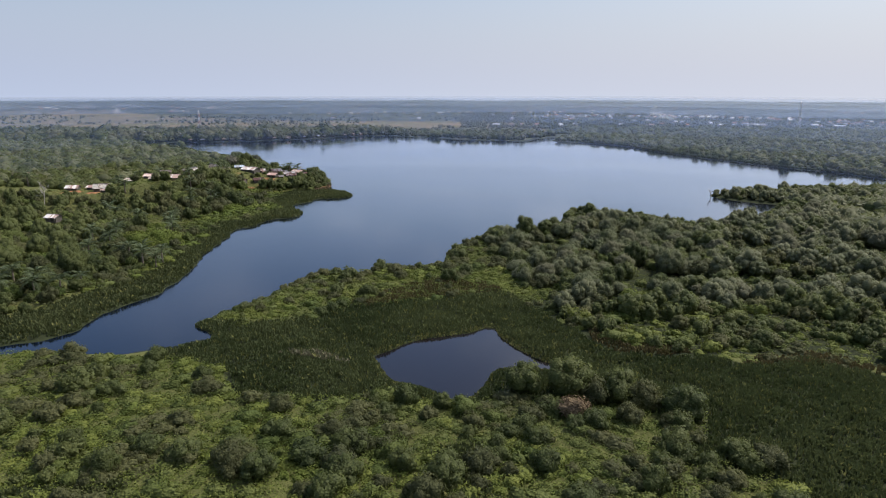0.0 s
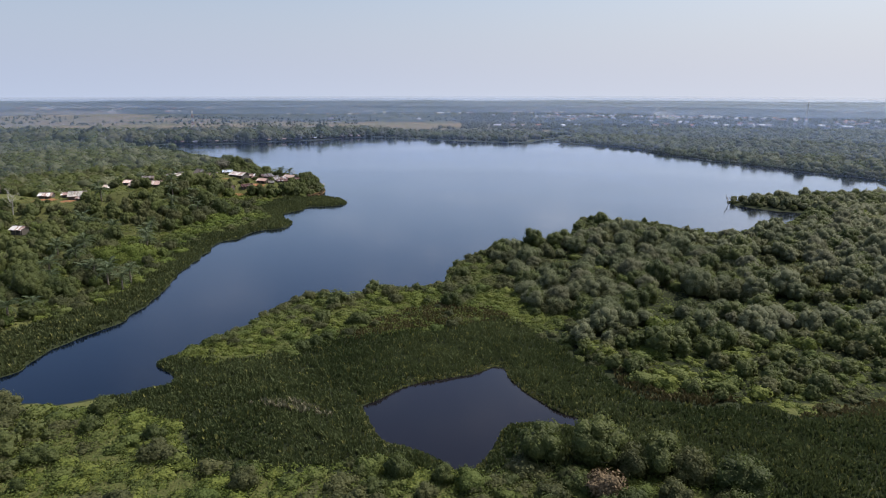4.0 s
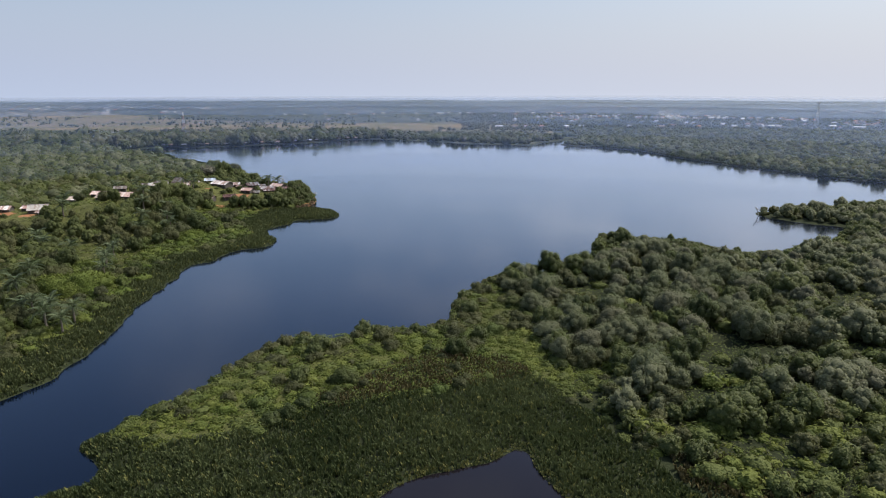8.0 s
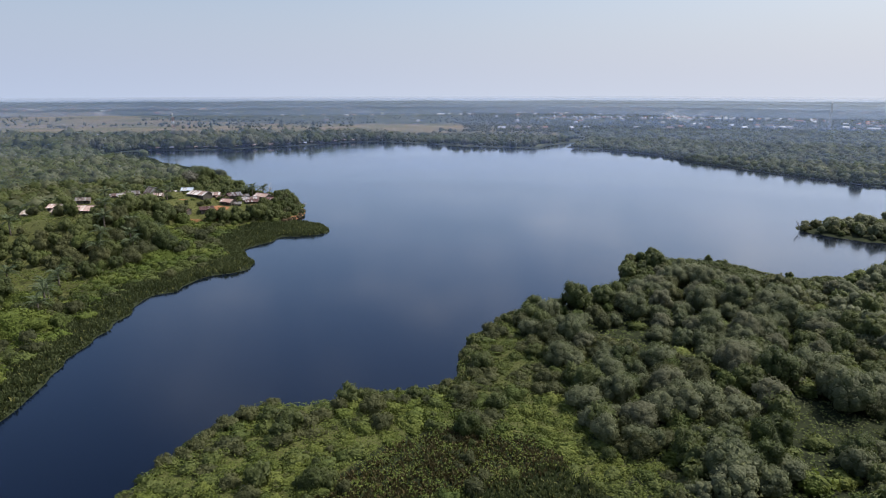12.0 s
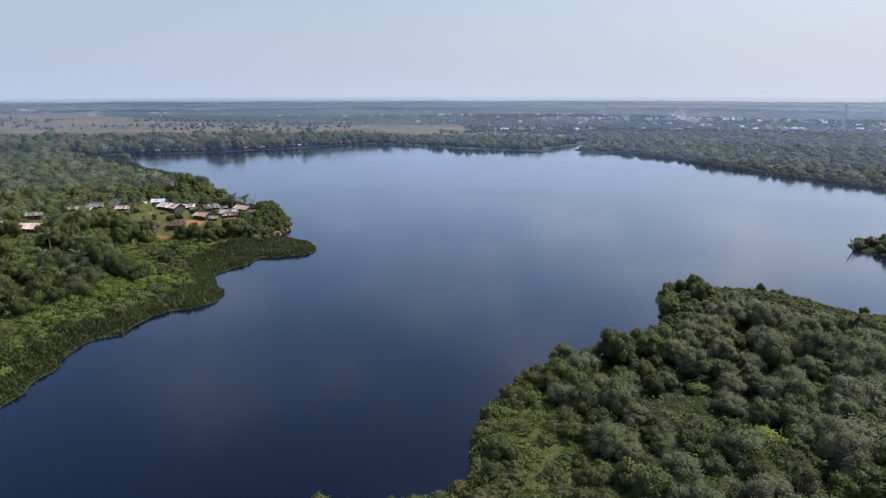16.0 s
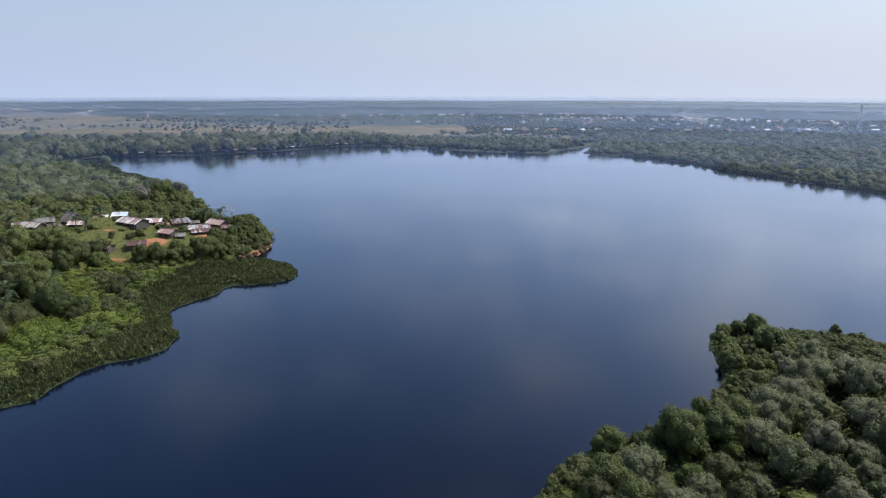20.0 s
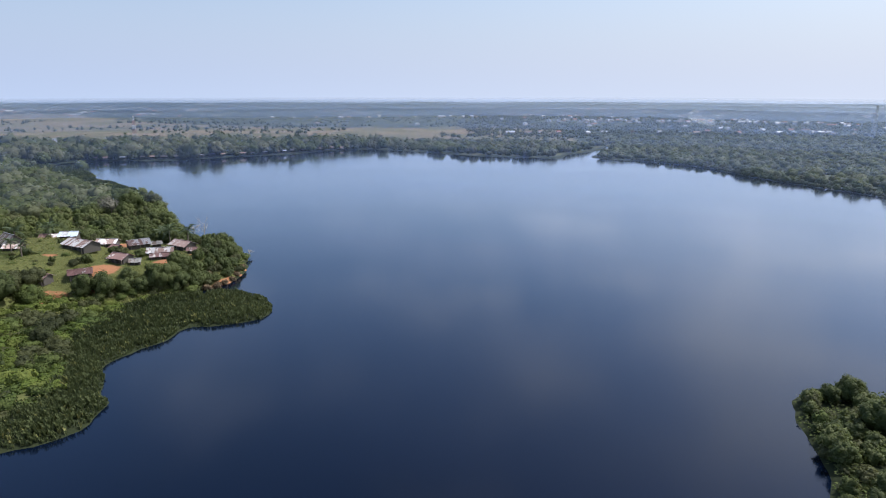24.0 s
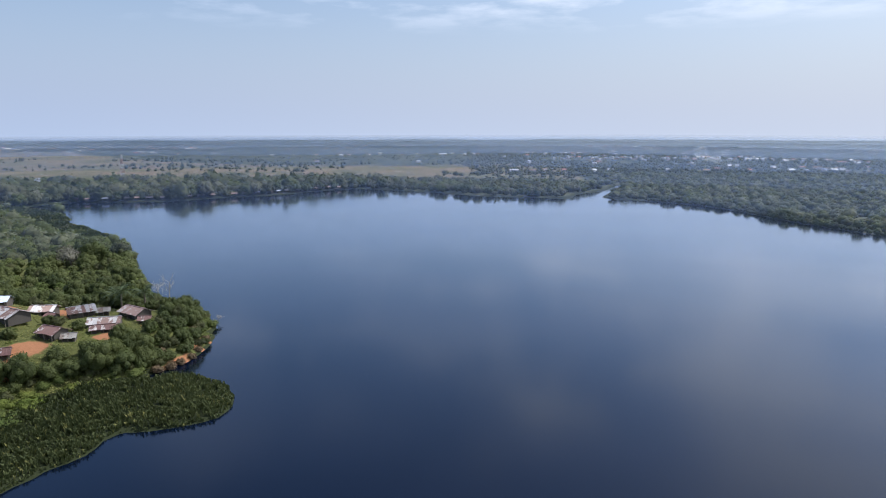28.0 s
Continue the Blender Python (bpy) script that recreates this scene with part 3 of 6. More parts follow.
class Kind:
    """A plant in several shapes and degrees of detail."""

    def __init__(self, name, leaf, seed, rx, rz, base, lobes, counts, sizes, shapes=4, core=0.93):
        r = np.random.default_rng(seed)
        self.name, self.leaf, self.base = name, leaf, base
        self.levels = []
        for count, size in zip(counts, sizes):
            self.levels.append([crown(r, rx * r.uniform(0.9, 1.1), rz * r.uniform(0.85, 1.15), base, lobes if count > 60 else (4 if count > 50 else 3 if count > 20 else 2 if count > 10 else 1), count, size, core=core)
                                for _ in range(shapes)])
        self.meshes = []
        for v, t, n in self.levels[0]:
            self.meshes.append(mesh_from(name + "_crown", v, t, [leaf], tint=np.full(len(v), 0.15), normals=n))
        self.trunk = trunk_mesh(name + "_trunk", r, base + rz * 0.35, rx, 0.05 * rx + 0.03)

    def thing(self, label, category, group, x, y, z, scale, rs):
        root = new(self.name)
        root.matrix_basis = Matrix.LocRotScale((x, y, z), Euler((rs.normal() * 0.08, rs.normal() * 0.08, rs.uniform(0, 6.28))), (scale * rs.uniform(0.85, 1.15), scale, scale * rs.uniform(0.8, 1.2)))
        tagged(root, label, category, group)
        part("trunk", self.trunk, root)
        part("crown", self.meshes[rs.integers(len(self.meshes))], root)
        return root


def woods(name, label, items, leafs, category="trees", seed=1):
    """Many plants joined into one. items: (kind, level, x, y, z, scale, flat)."""
    r = np.random.default_rng(seed)
    vs, ts, ms, tints, ns, k = [], [], [], [], [], 0
    for kind, level, x, y, z, s, flat in items:
        v, t, n0 = kind.levels[level][r.integers(len(kind.levels[level]))]
        a = r.uniform(0, 6.283)
        c, n = math.cos(a) * s, math.sin(a) * s
        w = np.empty_like(v)
        w[:, 0], w[:, 1], w[:, 2] = v[:, 0] * c - v[:, 1] * n + x, v[:, 0] * n + v[:, 1] * c + y, v[:, 2] * s * flat + z
        wn_ = n0.copy()
        wn_[:, 0], wn_[:, 1] = (n0[:, 0] * c - n0[:, 1] * n) / s, (n0[:, 0] * n + n0[:, 1] * c) / s
        vs.append(w)
        ns.append(wn_)
        ts.append(t + k)
        ms.append(np.full(len(t), leafs.index(kind.leaf)))
        tints.append(np.full(len(v), r.uniform(0, 0.75)))
        k += len(v)
    me = mesh_from(name, np.concatenate(vs), np.concatenate(ts), leafs, np.concatenate(ms), np.concatenate(tints), normals=np.concatenate(ns))
    return tagged(new(name, me), label, category, kind="stuff")


def in_wedge(x, y):
    """The part of the plan that the flight overlooks; nothing is planted outside it."""
    return (np.abs(x + 0.053 * y) < 12 + 0.74 * (y - 8)) & (y > 76)


def scatter(poly, gap, r, jitter=0.42):
    """Loose rows of places within a polygon, about gap metres apart."""
    lo, hi = poly.min(0), poly.max(0)
    nx, ny = int((hi[0] - lo[0]) / gap) + 1, int((hi[1] - lo[1]) / (gap * 0.87)) + 1
    gx, gy = np.meshgrid(np.arange(nx), np.arange(ny))
    x = (lo[0] + (gx + 0.5 * (gy % 2)) * gap).ravel()
    y = (lo[1] + gy * gap * 0.87).ravel()
    x = x + r.uniform(-jitter, jitter, len(x)) * gap
    y = y + r.uniform(-jitter, jitter, len(y)) * gap
    k = inside(poly, x, y) & in_wedge(x, y)
    return x[k], y[k]


# ---- ground and water ----
def axis(stops):
    out = [stops[0][0]]
    for (a, _), (b, step) in zip(stops, stops[1:]):
        n = max(1, int(round((b - a) / step)))
        out += list(a + (b - a) * np.arange(1, n + 1) / n)
    return np.array(out)


gx = axis([(-4800, 0), (-1500, 160), (-700, 60), (-420, 20), (-240, 5), (-130, 2.5), (110, 2.0), (160, 4), (340, 6), (700, 30), (1500, 70), (4800, 160)])
gy = axis([(-300, 0), (30, 30), (110, 5), (310, 2.0), (420, 2.5), (900, 5.5), (1200, 25), (2000, 70), (4750, 150)])
GX, GY = [a.ravel() for a in np.meshgrid(gx, gy)]
GS = shore(GX, GY)
GZ = height(GX, GY, GS)
nx, ny = len(gx), len(gy)
ii = (np.arange(ny - 1)[:, None] * nx + np.arange(nx - 1)[None, :]).ravel()
tri = np.concatenate([np.stack([ii, ii + 1, ii + nx + 1], 1), np.stack([ii, ii + nx + 1, ii + nx], 1)])
me = mesh_from("ground", np.stack([GX, GY, GZ], 1), tri, [GROUND], smooth=True)
zone = np.zeros((len(GX), 4), np.float32)
SOIL = ((-114.5, 348.5, 5.4), (-113, 341.5, 4.4), (-119, 334, 5), (-102, 358, 3.2), (-124, 374.5, 5), (-119, 371, 2.4), (-97, 368, 2.4), (-85.5, 361, 2.4), (-87, 356, 2.2), (-85, 367, 2.2),
        (-86, 373, 2.0), (-150, 330, 6), (-147, 345, 3.6), (-140, 334, 4), (-152, 322, 6), (-190, 297, 6), (-178, 297, 5), (-250, 335, 10), (-131, 352, 2.4), (-134, 372, 2.4), (-158, 344, 3))
for px, py, pr in SOIL:
    zone[:, 0] = np.maximum(zone[:, 0], 1.2 * np.exp(-((GX - px) ** 2 + ((GY - py) * 1.1) ** 2) / (0.8 * pr * pr)))
zone[:, 1] = np.clip((GY - 850 - 0.12 * np.abs(GX + 500)) / 60, 0, 1) * np.clip((120 - GX) / 200, 0, 1)
zone[:, 1] = np.maximum(zone[:, 1], np.clip((GY - 870) / 100, 0, 0.7) * np.clip((220 - GX) / 150, 0.4, 1))
zone[:, 1] = np.maximum(zone[:, 1], 0.25 * (edge_signed(YARD, GX, GY) == 0))
wet = np.zeros(len(GX))
for poly in (REED_WEST, MARSH, SEDGE, SEDGE_EAST, CREEPER_TIP, *REED_SMALL):
    wet = np.maximum(wet, np.clip(1 - edge_signed(poly, GX, GY) / 3, 0, 1))
wet = np.maximum(wet, (GS < np.where(GY > 430, 4.0, 1.0)) * 1.0)
for poly in (WOOD_HEAD, WOOD_TIP):
    wet = np.maximum(wet, 0.8 * np.clip(1 - edge_signed(poly, GX, GY) / 3, 0, 1))
zone[:, 2] = wet
# beyond the fields the plain is green with trees and gardens
zone[:, 3] = 1 - np.clip((GY - 1180 - 160 * np.sin(GX * 0.004) - 0.35 * np.maximum(-GX - 100, 0)) / 120, 0, 1)
zone[:, 3] = np.minimum(zone[:, 3], 1 - np.clip((GX - 70) / 60, 0, 1) * np.clip((GY - 860) / 40, 0, 1))
zone[:, 3] = np.minimum(zone[:, 3], 1 - np.clip((GX - 90) / 20, 0, 1) * np.clip((GY - 425) / 20, 0, 1))
zone[:, 3] = np.minimum(zone[:, 3], 1 - np.clip((GY - 600) / 30, 0, 1) * np.clip((90 - GS) / 40, 0, 1))
att = me.color_attributes.new("zone", "FLOAT_COLOR", "POINT")
att.data.foreach_set("color", zone.ravel())
tagged(new("ground", me), "grassy and muddy lowland reaching the horizon", "ground", kind="structure")


def sheet(name, x0, y0, x1, y1, z, mat):
    return new(name, mesh_from(name, [(x0, y0, z), (x1, y0, z), (x1, y1, z), (x0, y1, z)], [(0, 1, 2), (0, 2, 3)], [mat]))


tagged(sheet("water", -420, 100.0, 420, 900, 0.0, WATER), "dark blue calm lake reflecting a hazy sky", "lake", kind="structure")
sv = [(p[0] + (p[0] - -4) * 0.06, p[1] + (p[1] - 133) * 0.06, 0.012) for p in SMALL]
sb = bmesh.new()
sf = sb.faces.new([sb.verts.new(v) for v in sv])
sf.normal_update()
if sf.normal.z < 0:
    sf.normal_flip()
bmesh.ops.triangulate(sb, faces=sb.faces[:])
sm = bpy.data.meshes.new("pond_water")
sb.to_mesh(sm)
sb.free()
sm.materials.append(POND)
tagged(new("pond_water", sm), "small brown pond among the reeds", "pond", kind="structure")

def land_sink(x, y):
    """How far the plain has sunk below the lake at a far place."""
    d, az = np.hypot(x, y), np.arctan2(x, np.maximum(y, 1.0))
    return 1.24 * np.clip(0.0018 - 0.0075 * az, 0, 0.0066) * np.maximum(d - 1000, 0)


# distance haze is imitated by upright rings of tinted see-through sheet
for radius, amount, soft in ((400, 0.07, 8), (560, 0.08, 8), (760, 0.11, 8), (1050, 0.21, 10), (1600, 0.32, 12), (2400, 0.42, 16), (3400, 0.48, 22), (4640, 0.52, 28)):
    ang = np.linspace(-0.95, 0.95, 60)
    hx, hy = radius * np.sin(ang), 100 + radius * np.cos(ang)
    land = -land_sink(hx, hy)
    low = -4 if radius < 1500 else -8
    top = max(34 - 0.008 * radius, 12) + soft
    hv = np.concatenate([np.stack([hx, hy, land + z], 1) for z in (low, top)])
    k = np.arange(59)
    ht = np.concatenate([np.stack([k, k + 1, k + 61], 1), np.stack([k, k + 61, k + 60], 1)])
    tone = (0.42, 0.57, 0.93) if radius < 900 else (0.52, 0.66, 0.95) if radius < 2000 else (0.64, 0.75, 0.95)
    hm = mesh_from("haze_backdrop", hv, ht, [painted_haze_material("haze", amount, top - soft, top, low, tone)])
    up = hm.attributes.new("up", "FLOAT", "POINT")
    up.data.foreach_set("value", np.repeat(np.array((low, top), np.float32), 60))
    tagged(new("haze_backdrop", hm), "tinted see-through sheet imitating bluish haze over the far plain", "haze", kind="structure")

# ---- plants: the kinds ----
RUBBER = Kind("rubber_tree", LEAF_RUBBER, 11, 3.8, 5.2, 0.0, 16, (1350, 330, 40), (0.19, 0.32, 0.8), 5)
THIN = Kind("thin_tree", LEAF_THIN, 20, 3.6, 5.2, 0.2, 16, (1200, 340, 40), (0.16, 0.28, 0.75), 3)
BROAD = Kind("broadleaf_tree", LEAF_DARK, 12, 3.7, 5.0, -0.4, 14, (1300, 330, 40), (0.19, 0.32, 0.8), 5)
OLIVE = Kind("olive_tree", LEAF_OLIVE, 13, 3.2, 3.6, -0.3, 10, (1000, 300, 40), (0.18, 0.3, 0.75), 4)
BUSH = Kind("shrub", LEAF_OLIVE, 14, 1.7, 1.6, -0.2, 7, (620, 200, 30), (0.12, 0.19, 0.45), 4)
BUSH_DARK = Kind("shrub", LEAF_DARK, 15, 1.7, 1.8, -0.2, 7, (620, 200, 30), (0.12, 0.19, 0.45), 4)
BUSH_BRIGHT = Kind("creeper_mound", LEAF_BRIGHT, 16, 1.8, 1.1, -0.1, 4, (520, 100, 30), (0.11, 0.22, 0.45), 4)
BUSH_MID = Kind("creeper_mound", LEAF_MID, 26, 1.8, 1.1, -0.1, 4, (520, 100, 30), (0.11, 0.22, 0.45), 4)
BUSH_BROWN = Kind("shrub", LEAF_BROWN, 17, 1.7, 1.5, 0.0, 6, (420, 110, 30), (0.15, 0.28, 0.5), 2)
PALE_TREE = Kind("bare_tree", LEAF_TWIG, 18, 4.5, 4.5, 2.0, 10, (1700, 120, 60), (0.16, 0.4, 0.6), 1, 0.45)
BUSH_TALL = Kind("creeper_tree", LEAF_MID, 27, 3.0, 2.8, -0.2, 8, (800, 240, 40), (0.17, 0.28, 0.7), 3)
FAR_TREE = Kind("far_tree", LEAF_FAR, 19, 4.5, 5.0, -0.4, 6, (180, 56, 16, 6), (0.8, 1.0, 1.6, 1.6), 4)


def ground_at(x, y):
    x, y = np.atleast_1d(x).astype(float), np.atleast_1d(y).astype(float)
    s = shore(x, y)
    return height(x, y, s), s

# ---- plants: places ----
def avoid(x, y, spots):
    k = np.ones(len(x), bool)
    for px, py, pr in spots:
        k &= np.hypot(x - px, y - py) > pr
    return k


GLADES = [(3, 192, 9), (18, 176, 5.5), (24, 216, 4), (52, 236, 6), (44, 252, 4), (66, 214, 5), (92, 205, 6), (46, 187, 4), (42, 179, 5), (38, 171, 5), (76, 178, 5), (60, 158, 6), (110, 176, 6), (33, 145, 9), (46, 146, 6), (31, 158, 3), (74, 143, 6), (90, 146, 5)]

# rubber wood on the eastern headland
r = np.random.default_rng(21)
wx, wy = scatter(WOOD_HEAD, 4.1, r)
wz, ws = ground_at(wx, wy)
thin = np.array([noise.noise(Vector((a * 0.05, b * 0.05, 2.0))) for a, b in zip(wx, wy)])
k = (ws > 1.2) & avoid(wx, wy, GLADES) & (thin + r.normal(scale=0.1, size=len(wx)) > -0.27)
wx, wy, wz, ws = wx[k], wy[k], wz[k], ws[k]
singles, rest = 0, []
order = np.argsort(np.hypot(wx - 25, (wy - 225)))
for i in order:
    edge = ws[i] < 9 or wy[i] < 160 + 0.1 * wx[i] or r.uniform() < 0.36
    kind = (BROAD, BROAD, BROAD, OLIVE, OLIVE, BUSH_TALL)[r.integers(6)] if edge else (RUBBER, RUBBER, RUBBER, THIN, RUBBER, OLIVE)[r.integers(6)]
    sc = (0.5 + 0.68 * r.uniform() ** 1.2) * (0.62 if ws[i] < 7 else 1.0) * (0.7 if wy[i] < 158 else 1.0)
    if singles < 300 and wx[i] < 110:
        singles += 1
        what = {"rubber_tree": "grey-green rubber tree in a dense plantation", "broadleaf_tree": "dark green leafy tree at the lake's edge",
                "olive_tree": "low olive-green tree at the wood's margin", "thin_tree": "rubber tree with thin grey-brown foliage",
                "creeper_tree": "fresh green creeper-hung tree in the headland wood"}[kind.name]
        kind.thing(what, "tree", "trees on the headland", wx[i], wy[i], wz[i] - 0.1, sc, r)
    else:
        rest.append((kind, 1 if wx[i] < 150 else 2, wx[i], wy[i], wz[i] - 0.1, sc * (1.0 if wx[i] < 150 else 1.1), r.uniform(0.85, 1.15)))
woods("headland_wood", "dense grey-green rubber wood covering the headland", rest, [LEAF_RUBBER, LEAF_DARK, LEAF_OLIVE, LEAF_THIN, LEAF_MID], "wood", 5)

# wood on the narrow eastern tongue
tx, ty = scatter(WOOD_TIP, 4.2, r)
tz, ts_ = ground_at(tx, ty)
k = ts_ > 1.0
items = [((BROAD, OLIVE, RUBBER)[r.integers(3)], 1 if x < 200 else 2, x, y, z - 0.1, r.uniform(0.55, 0.95) * (0.6 if s < 5 else 1), r.uniform(0.8, 1.1))
         for x, y, z, s in zip(tx[k], ty[k], tz[k], ts_[k])]
woods("tongue_wood", "dark green wood on a narrow tongue of land", items, [LEAF_DARK, LEAF_OLIVE, LEAF_RUBBER], "wood", 6)

# marked trees along the headland's shore
for x, y, sc, kind in ((7.2, 246, 0.75, BROAD), (12, 247, 0.6, BROAD), (18, 250, 0.8, BROAD), (27, 256, 0.7, OLIVE), (68, 298.5, 0.5, BROAD), (71, 297, 0.4, OLIVE), (42.5, 296, 0.62, BROAD),
                       (46, 297, 0.66, BROAD), (50, 297, 0.7, BROAD), (41.5, 290, 0.6, OLIVE), (39.5, 283, 0.6, BROAD), (86, 281, 0.45, BROAD), (-4, 231, 0.4, OLIVE), (0, 238, 0.45, BROAD)):
    z, _ = ground_at(x, y)
    kind.thing("dark leafy tree standing at the water's edge", "tree", "trees on the headland", x, y, z[0] - 0.1, sc, r)

# tall shrubs in front of the pond
for x, y, sc, kind in ((8, 118, 1.05, BROAD), (15.5, 117, 1.25, BROAD), (20, 116, 1.0, OLIVE), (24.5, 116, 1.1, BROAD), (28.5, 114.5, 1.1, OLIVE), (34, 112, 1.0, BROAD),
                       (12, 112, 0.6, OLIVE), (25, 109, 0.7, OLIVE), (19, 107, 0.6, BROAD), (31, 108, 0.55, OLIVE), (42, 97, 0.8, OLIVE), (38, 99, 0.7, BROAD), (-8, 108, 0.55, OLIVE),
                       (-6, 112, 0.5, BROAD), (-22, 102, 0.75, OLIVE), (-18, 98, 0.6, BROAD), (-34, 91, 0.8, OLIVE), (-30, 90, 0.7, BROAD), (-2, 110, 0.5, OLIVE)):
    z, _ = ground_at(x, y)
    kind.thing("bushy tree in the green scrub by the pond", "tree", "trees by the pond", x, y, z[0] - 0.2, sc * 1.15, r)
z, _ = ground_at(16, 110)
BUSH_BROWN.thing("withered reddish-brown shrub among green scrub", "shrub", "", 16, 110, z[0] + 0.3, 2.0, r)


def scrub(poly, gap, limit, name, mix, seed, lo=0.6, hi=1.4, margin=0.8, level=0):
    """Single shrubs first, the rest joined."""
    r = np.random.default_rng(seed)
    x, y = scatter(poly, gap, r, 0.5)
    z, s = ground_at(x, y)
    k = (s > margin) & avoid(x, y, [(18, 178, 5), (3, 195, 5), (-46, 154, 5)])
    k &= np.array([noise.noise(Vector((a * 0.08, b * 0.08, 5.0))) for a, b in zip(x, y)]) + r.normal(scale=0.16, size=len(x)) > 0.0
    x, y, z = x[k], y[k], z[k]
    rest = []
    order = np.argsort(np.abs(x) + np.abs(y - 120) * 0.3)
    for n, i in enumerate(order):
        kind = mix[r.integers(len(mix))]
        sc = r.uniform(lo, hi)
        if n < limit:
            what = {LEAF_OLIVE: "olive-green rounded shrub on rough grass", LEAF_DARK: "dark green rounded shrub on rough grass",
                    LEAF_BRIGHT: "bright green creeper-covered shrub", LEAF_MID: "fresh green creeper-covered shrub", LEAF_BROWN: "brown withered shrub"}[kind.leaf]
            kind.thing(what, "shrub" if kind.name == "shrub" else "creeper", name, x[i], y[i], z[i] - 0.15, sc, r)
        else:
            rest.append((kind, level, x[i], y[i], z[i] - 0.15, sc, r.uniform(0.8, 1.2)))
    if rest:
        woods("scrub", "mixed green shrubs over rough grass", rest, [LEAF_OLIVE, LEAF_DARK, LEAF_BRIGHT, LEAF_MID], "scrub", seed)


def mounds(poly, gap, seed, lo, hi, flat, share=0.0, margin=0.6, clear=()):
    """A continuous low cover of creeper mounds, bright and olive in patches."""
    r = np.random.default_rng(seed)
    x, y = scatter(poly, gap, r, 0.5)
    k = avoid(x, y, clear) & ~inside(SEDGE, x, y) & ~inside(SEDGE_EAST, x, y)
    x, y = x[k], y[k]
    z, s = ground_at(x, y)
    items = []
    for px, py, pz, ps in zip(x, y, z, s):
        if ps < margin:
            continue
        f = noise.noise(Vector((px * 0.07, py * 0.07, seed))) + r.normal() * 0.12
        kind = BUSH_BRIGHT if f > share else (BUSH_MID if f > share - 0.3 else BUSH)
        items.append((kind, 1, px, py, pz - 0.3, r.uniform(lo, hi), flat * r.uniform(0.6, 1.3)))
    woods("creeper_cover", "low green creepers covering wet ground in soft mounds", items, [LEAF_BRIGHT, LEAF_MID, LEAF_OLIVE], "creepers", seed)


mounds(SCRUB_SOUTH, 2.8, 35, 0.7, 1.6, 0.75, 0.08)
mounds(SCRUB_STRIP, 2.6, 36, 0.7, 1.5, 0.75, 0.06, 0.8)
WOOD_MARGIN = np.array([(0, 190), (10, 202), (24, 184), (44, 160), (82, 158), (140, 140), (140, 116), (90, 125), (78, 128), (70, 134), (66, 138), (58, 133), (52, 133), (46, 138), (44, 146), (34, 153), (25, 151), (21.5, 149),
                        (18, 154.5), (16, 160), (9, 172.5), (4, 178)], float)
mounds(WOOD_MARGIN, 2.8, 37, 0.7, 1.2, 0.65, 0.0)
scrub(SCRUB_SOUTH, 4.2, 130, "shrubs south of the pond", [BUSH, BUSH_DARK, BUSH_DARK, BUSH_MID], 31, 0.6, 1.9, level=1)
scrub(SCRUB_STRIP, 3.6, 120, "shrubs between marsh and lake", [BUSH, BUSH, BUSH_DARK, BUSH_MID], 32, 0.5, 1.6, 1.5, level=1)
scrub(WOOD_HEAD, 4.6, 0, "shrubs in the wood", [BUSH_MID, BUSH_BRIGHT, BUSH_MID, BUSH, BUSH_DARK], 33, 1.0, 2.2, 1.0, 1)


def cover(name, label, polys, density, kind_size, mats, seed, lift=(0.1, 0.6), bare=(), category="grass"):
    """Low leafy ground cover: leaf sprays lying over the ground in soft mounds."""
    r = np.random.default_rng(seed)
    px, py = [], []
    for poly in polys:
        lo, hi = poly.min(0), poly.max(0)
        n = int((hi[0] - lo[0]) * (hi[1] - lo[1]) * density)
        x, y = r.uniform(lo[0], hi[0], n), r.uniform(lo[1], hi[1], n)
        k = inside(poly, x, y) & in_wedge(x, y)
        px.append(x[k])
        py.append(y[k])
    x, y = np.concatenate(px), np.concatenate(py)
    z, s = ground_at(x, y)
    k = (s > 0.3) & avoid(x, y, [(a, b, c * r.uniform(0.6, 0.9)) for a, b, c in bare])
    x, y, z = x[k], y[k], z[k]
    mound = 0.5 + 0.5 * np.sin(x * 0.9 + 2 * np.sin(y * 0.37)) * np.sin(y * 0.8 + 2 * np.sin(x * 0.41))
    z = z + lift[0] + mound * (lift[1] - lift[0]) + r.uniform(-0.1, 0.15, len(x))
    nrm = np.stack([r.normal(scale=0.5, size=len(x)), r.normal(scale=0.5, size=len(x)), np.ones(len(x))], 1)
    v, t = leaves(np.stack([x, y, z], 1), nrm, kind_size, r)
    pick = (np.sin(x * 0.11 + 1.3 * np.sin(y * 0.07)) + np.sin(y * 0.13) + r.normal(scale=0.5, size=len(x))) > 0.9
    mi = pick.astype(int)
    tint = np.repeat(r.uniform(0, 0.5, len(x)), 3)
    return tagged(new(name, mesh_from(name, v, t, mats, mi, tint)), label, category, kind="stuff")


cover("ground_creeper", "bright green creepers and grass over wet ground", [SCRUB_SOUTH], 13.0, 0.17, [LEAF_BRIGHT, LEAF_MID], 41, (0.25, 0.95))
cover("ground_creeper", "bright green creepers along the lake shore", [SCRUB_STRIP], 13.0, 0.17, [LEAF_BRIGHT, LEAF_MID], 42, (0.25, 0.95))
cover("undergrowth", "green undergrowth between the trees", [WOOD_HEAD], 2.6, 0.30, [LEAF_MID, LEAF_OLIVE], 43, (0.1, 0.8))
cover("dark_creeper", "dark low creepers on the headland's tip", [CREEPER_TIP], 3.0, 0.3, [LEAF_DARK, LEAF_DARK], 44, (0.2, 1.0))
r = np.random.default_rng(48)
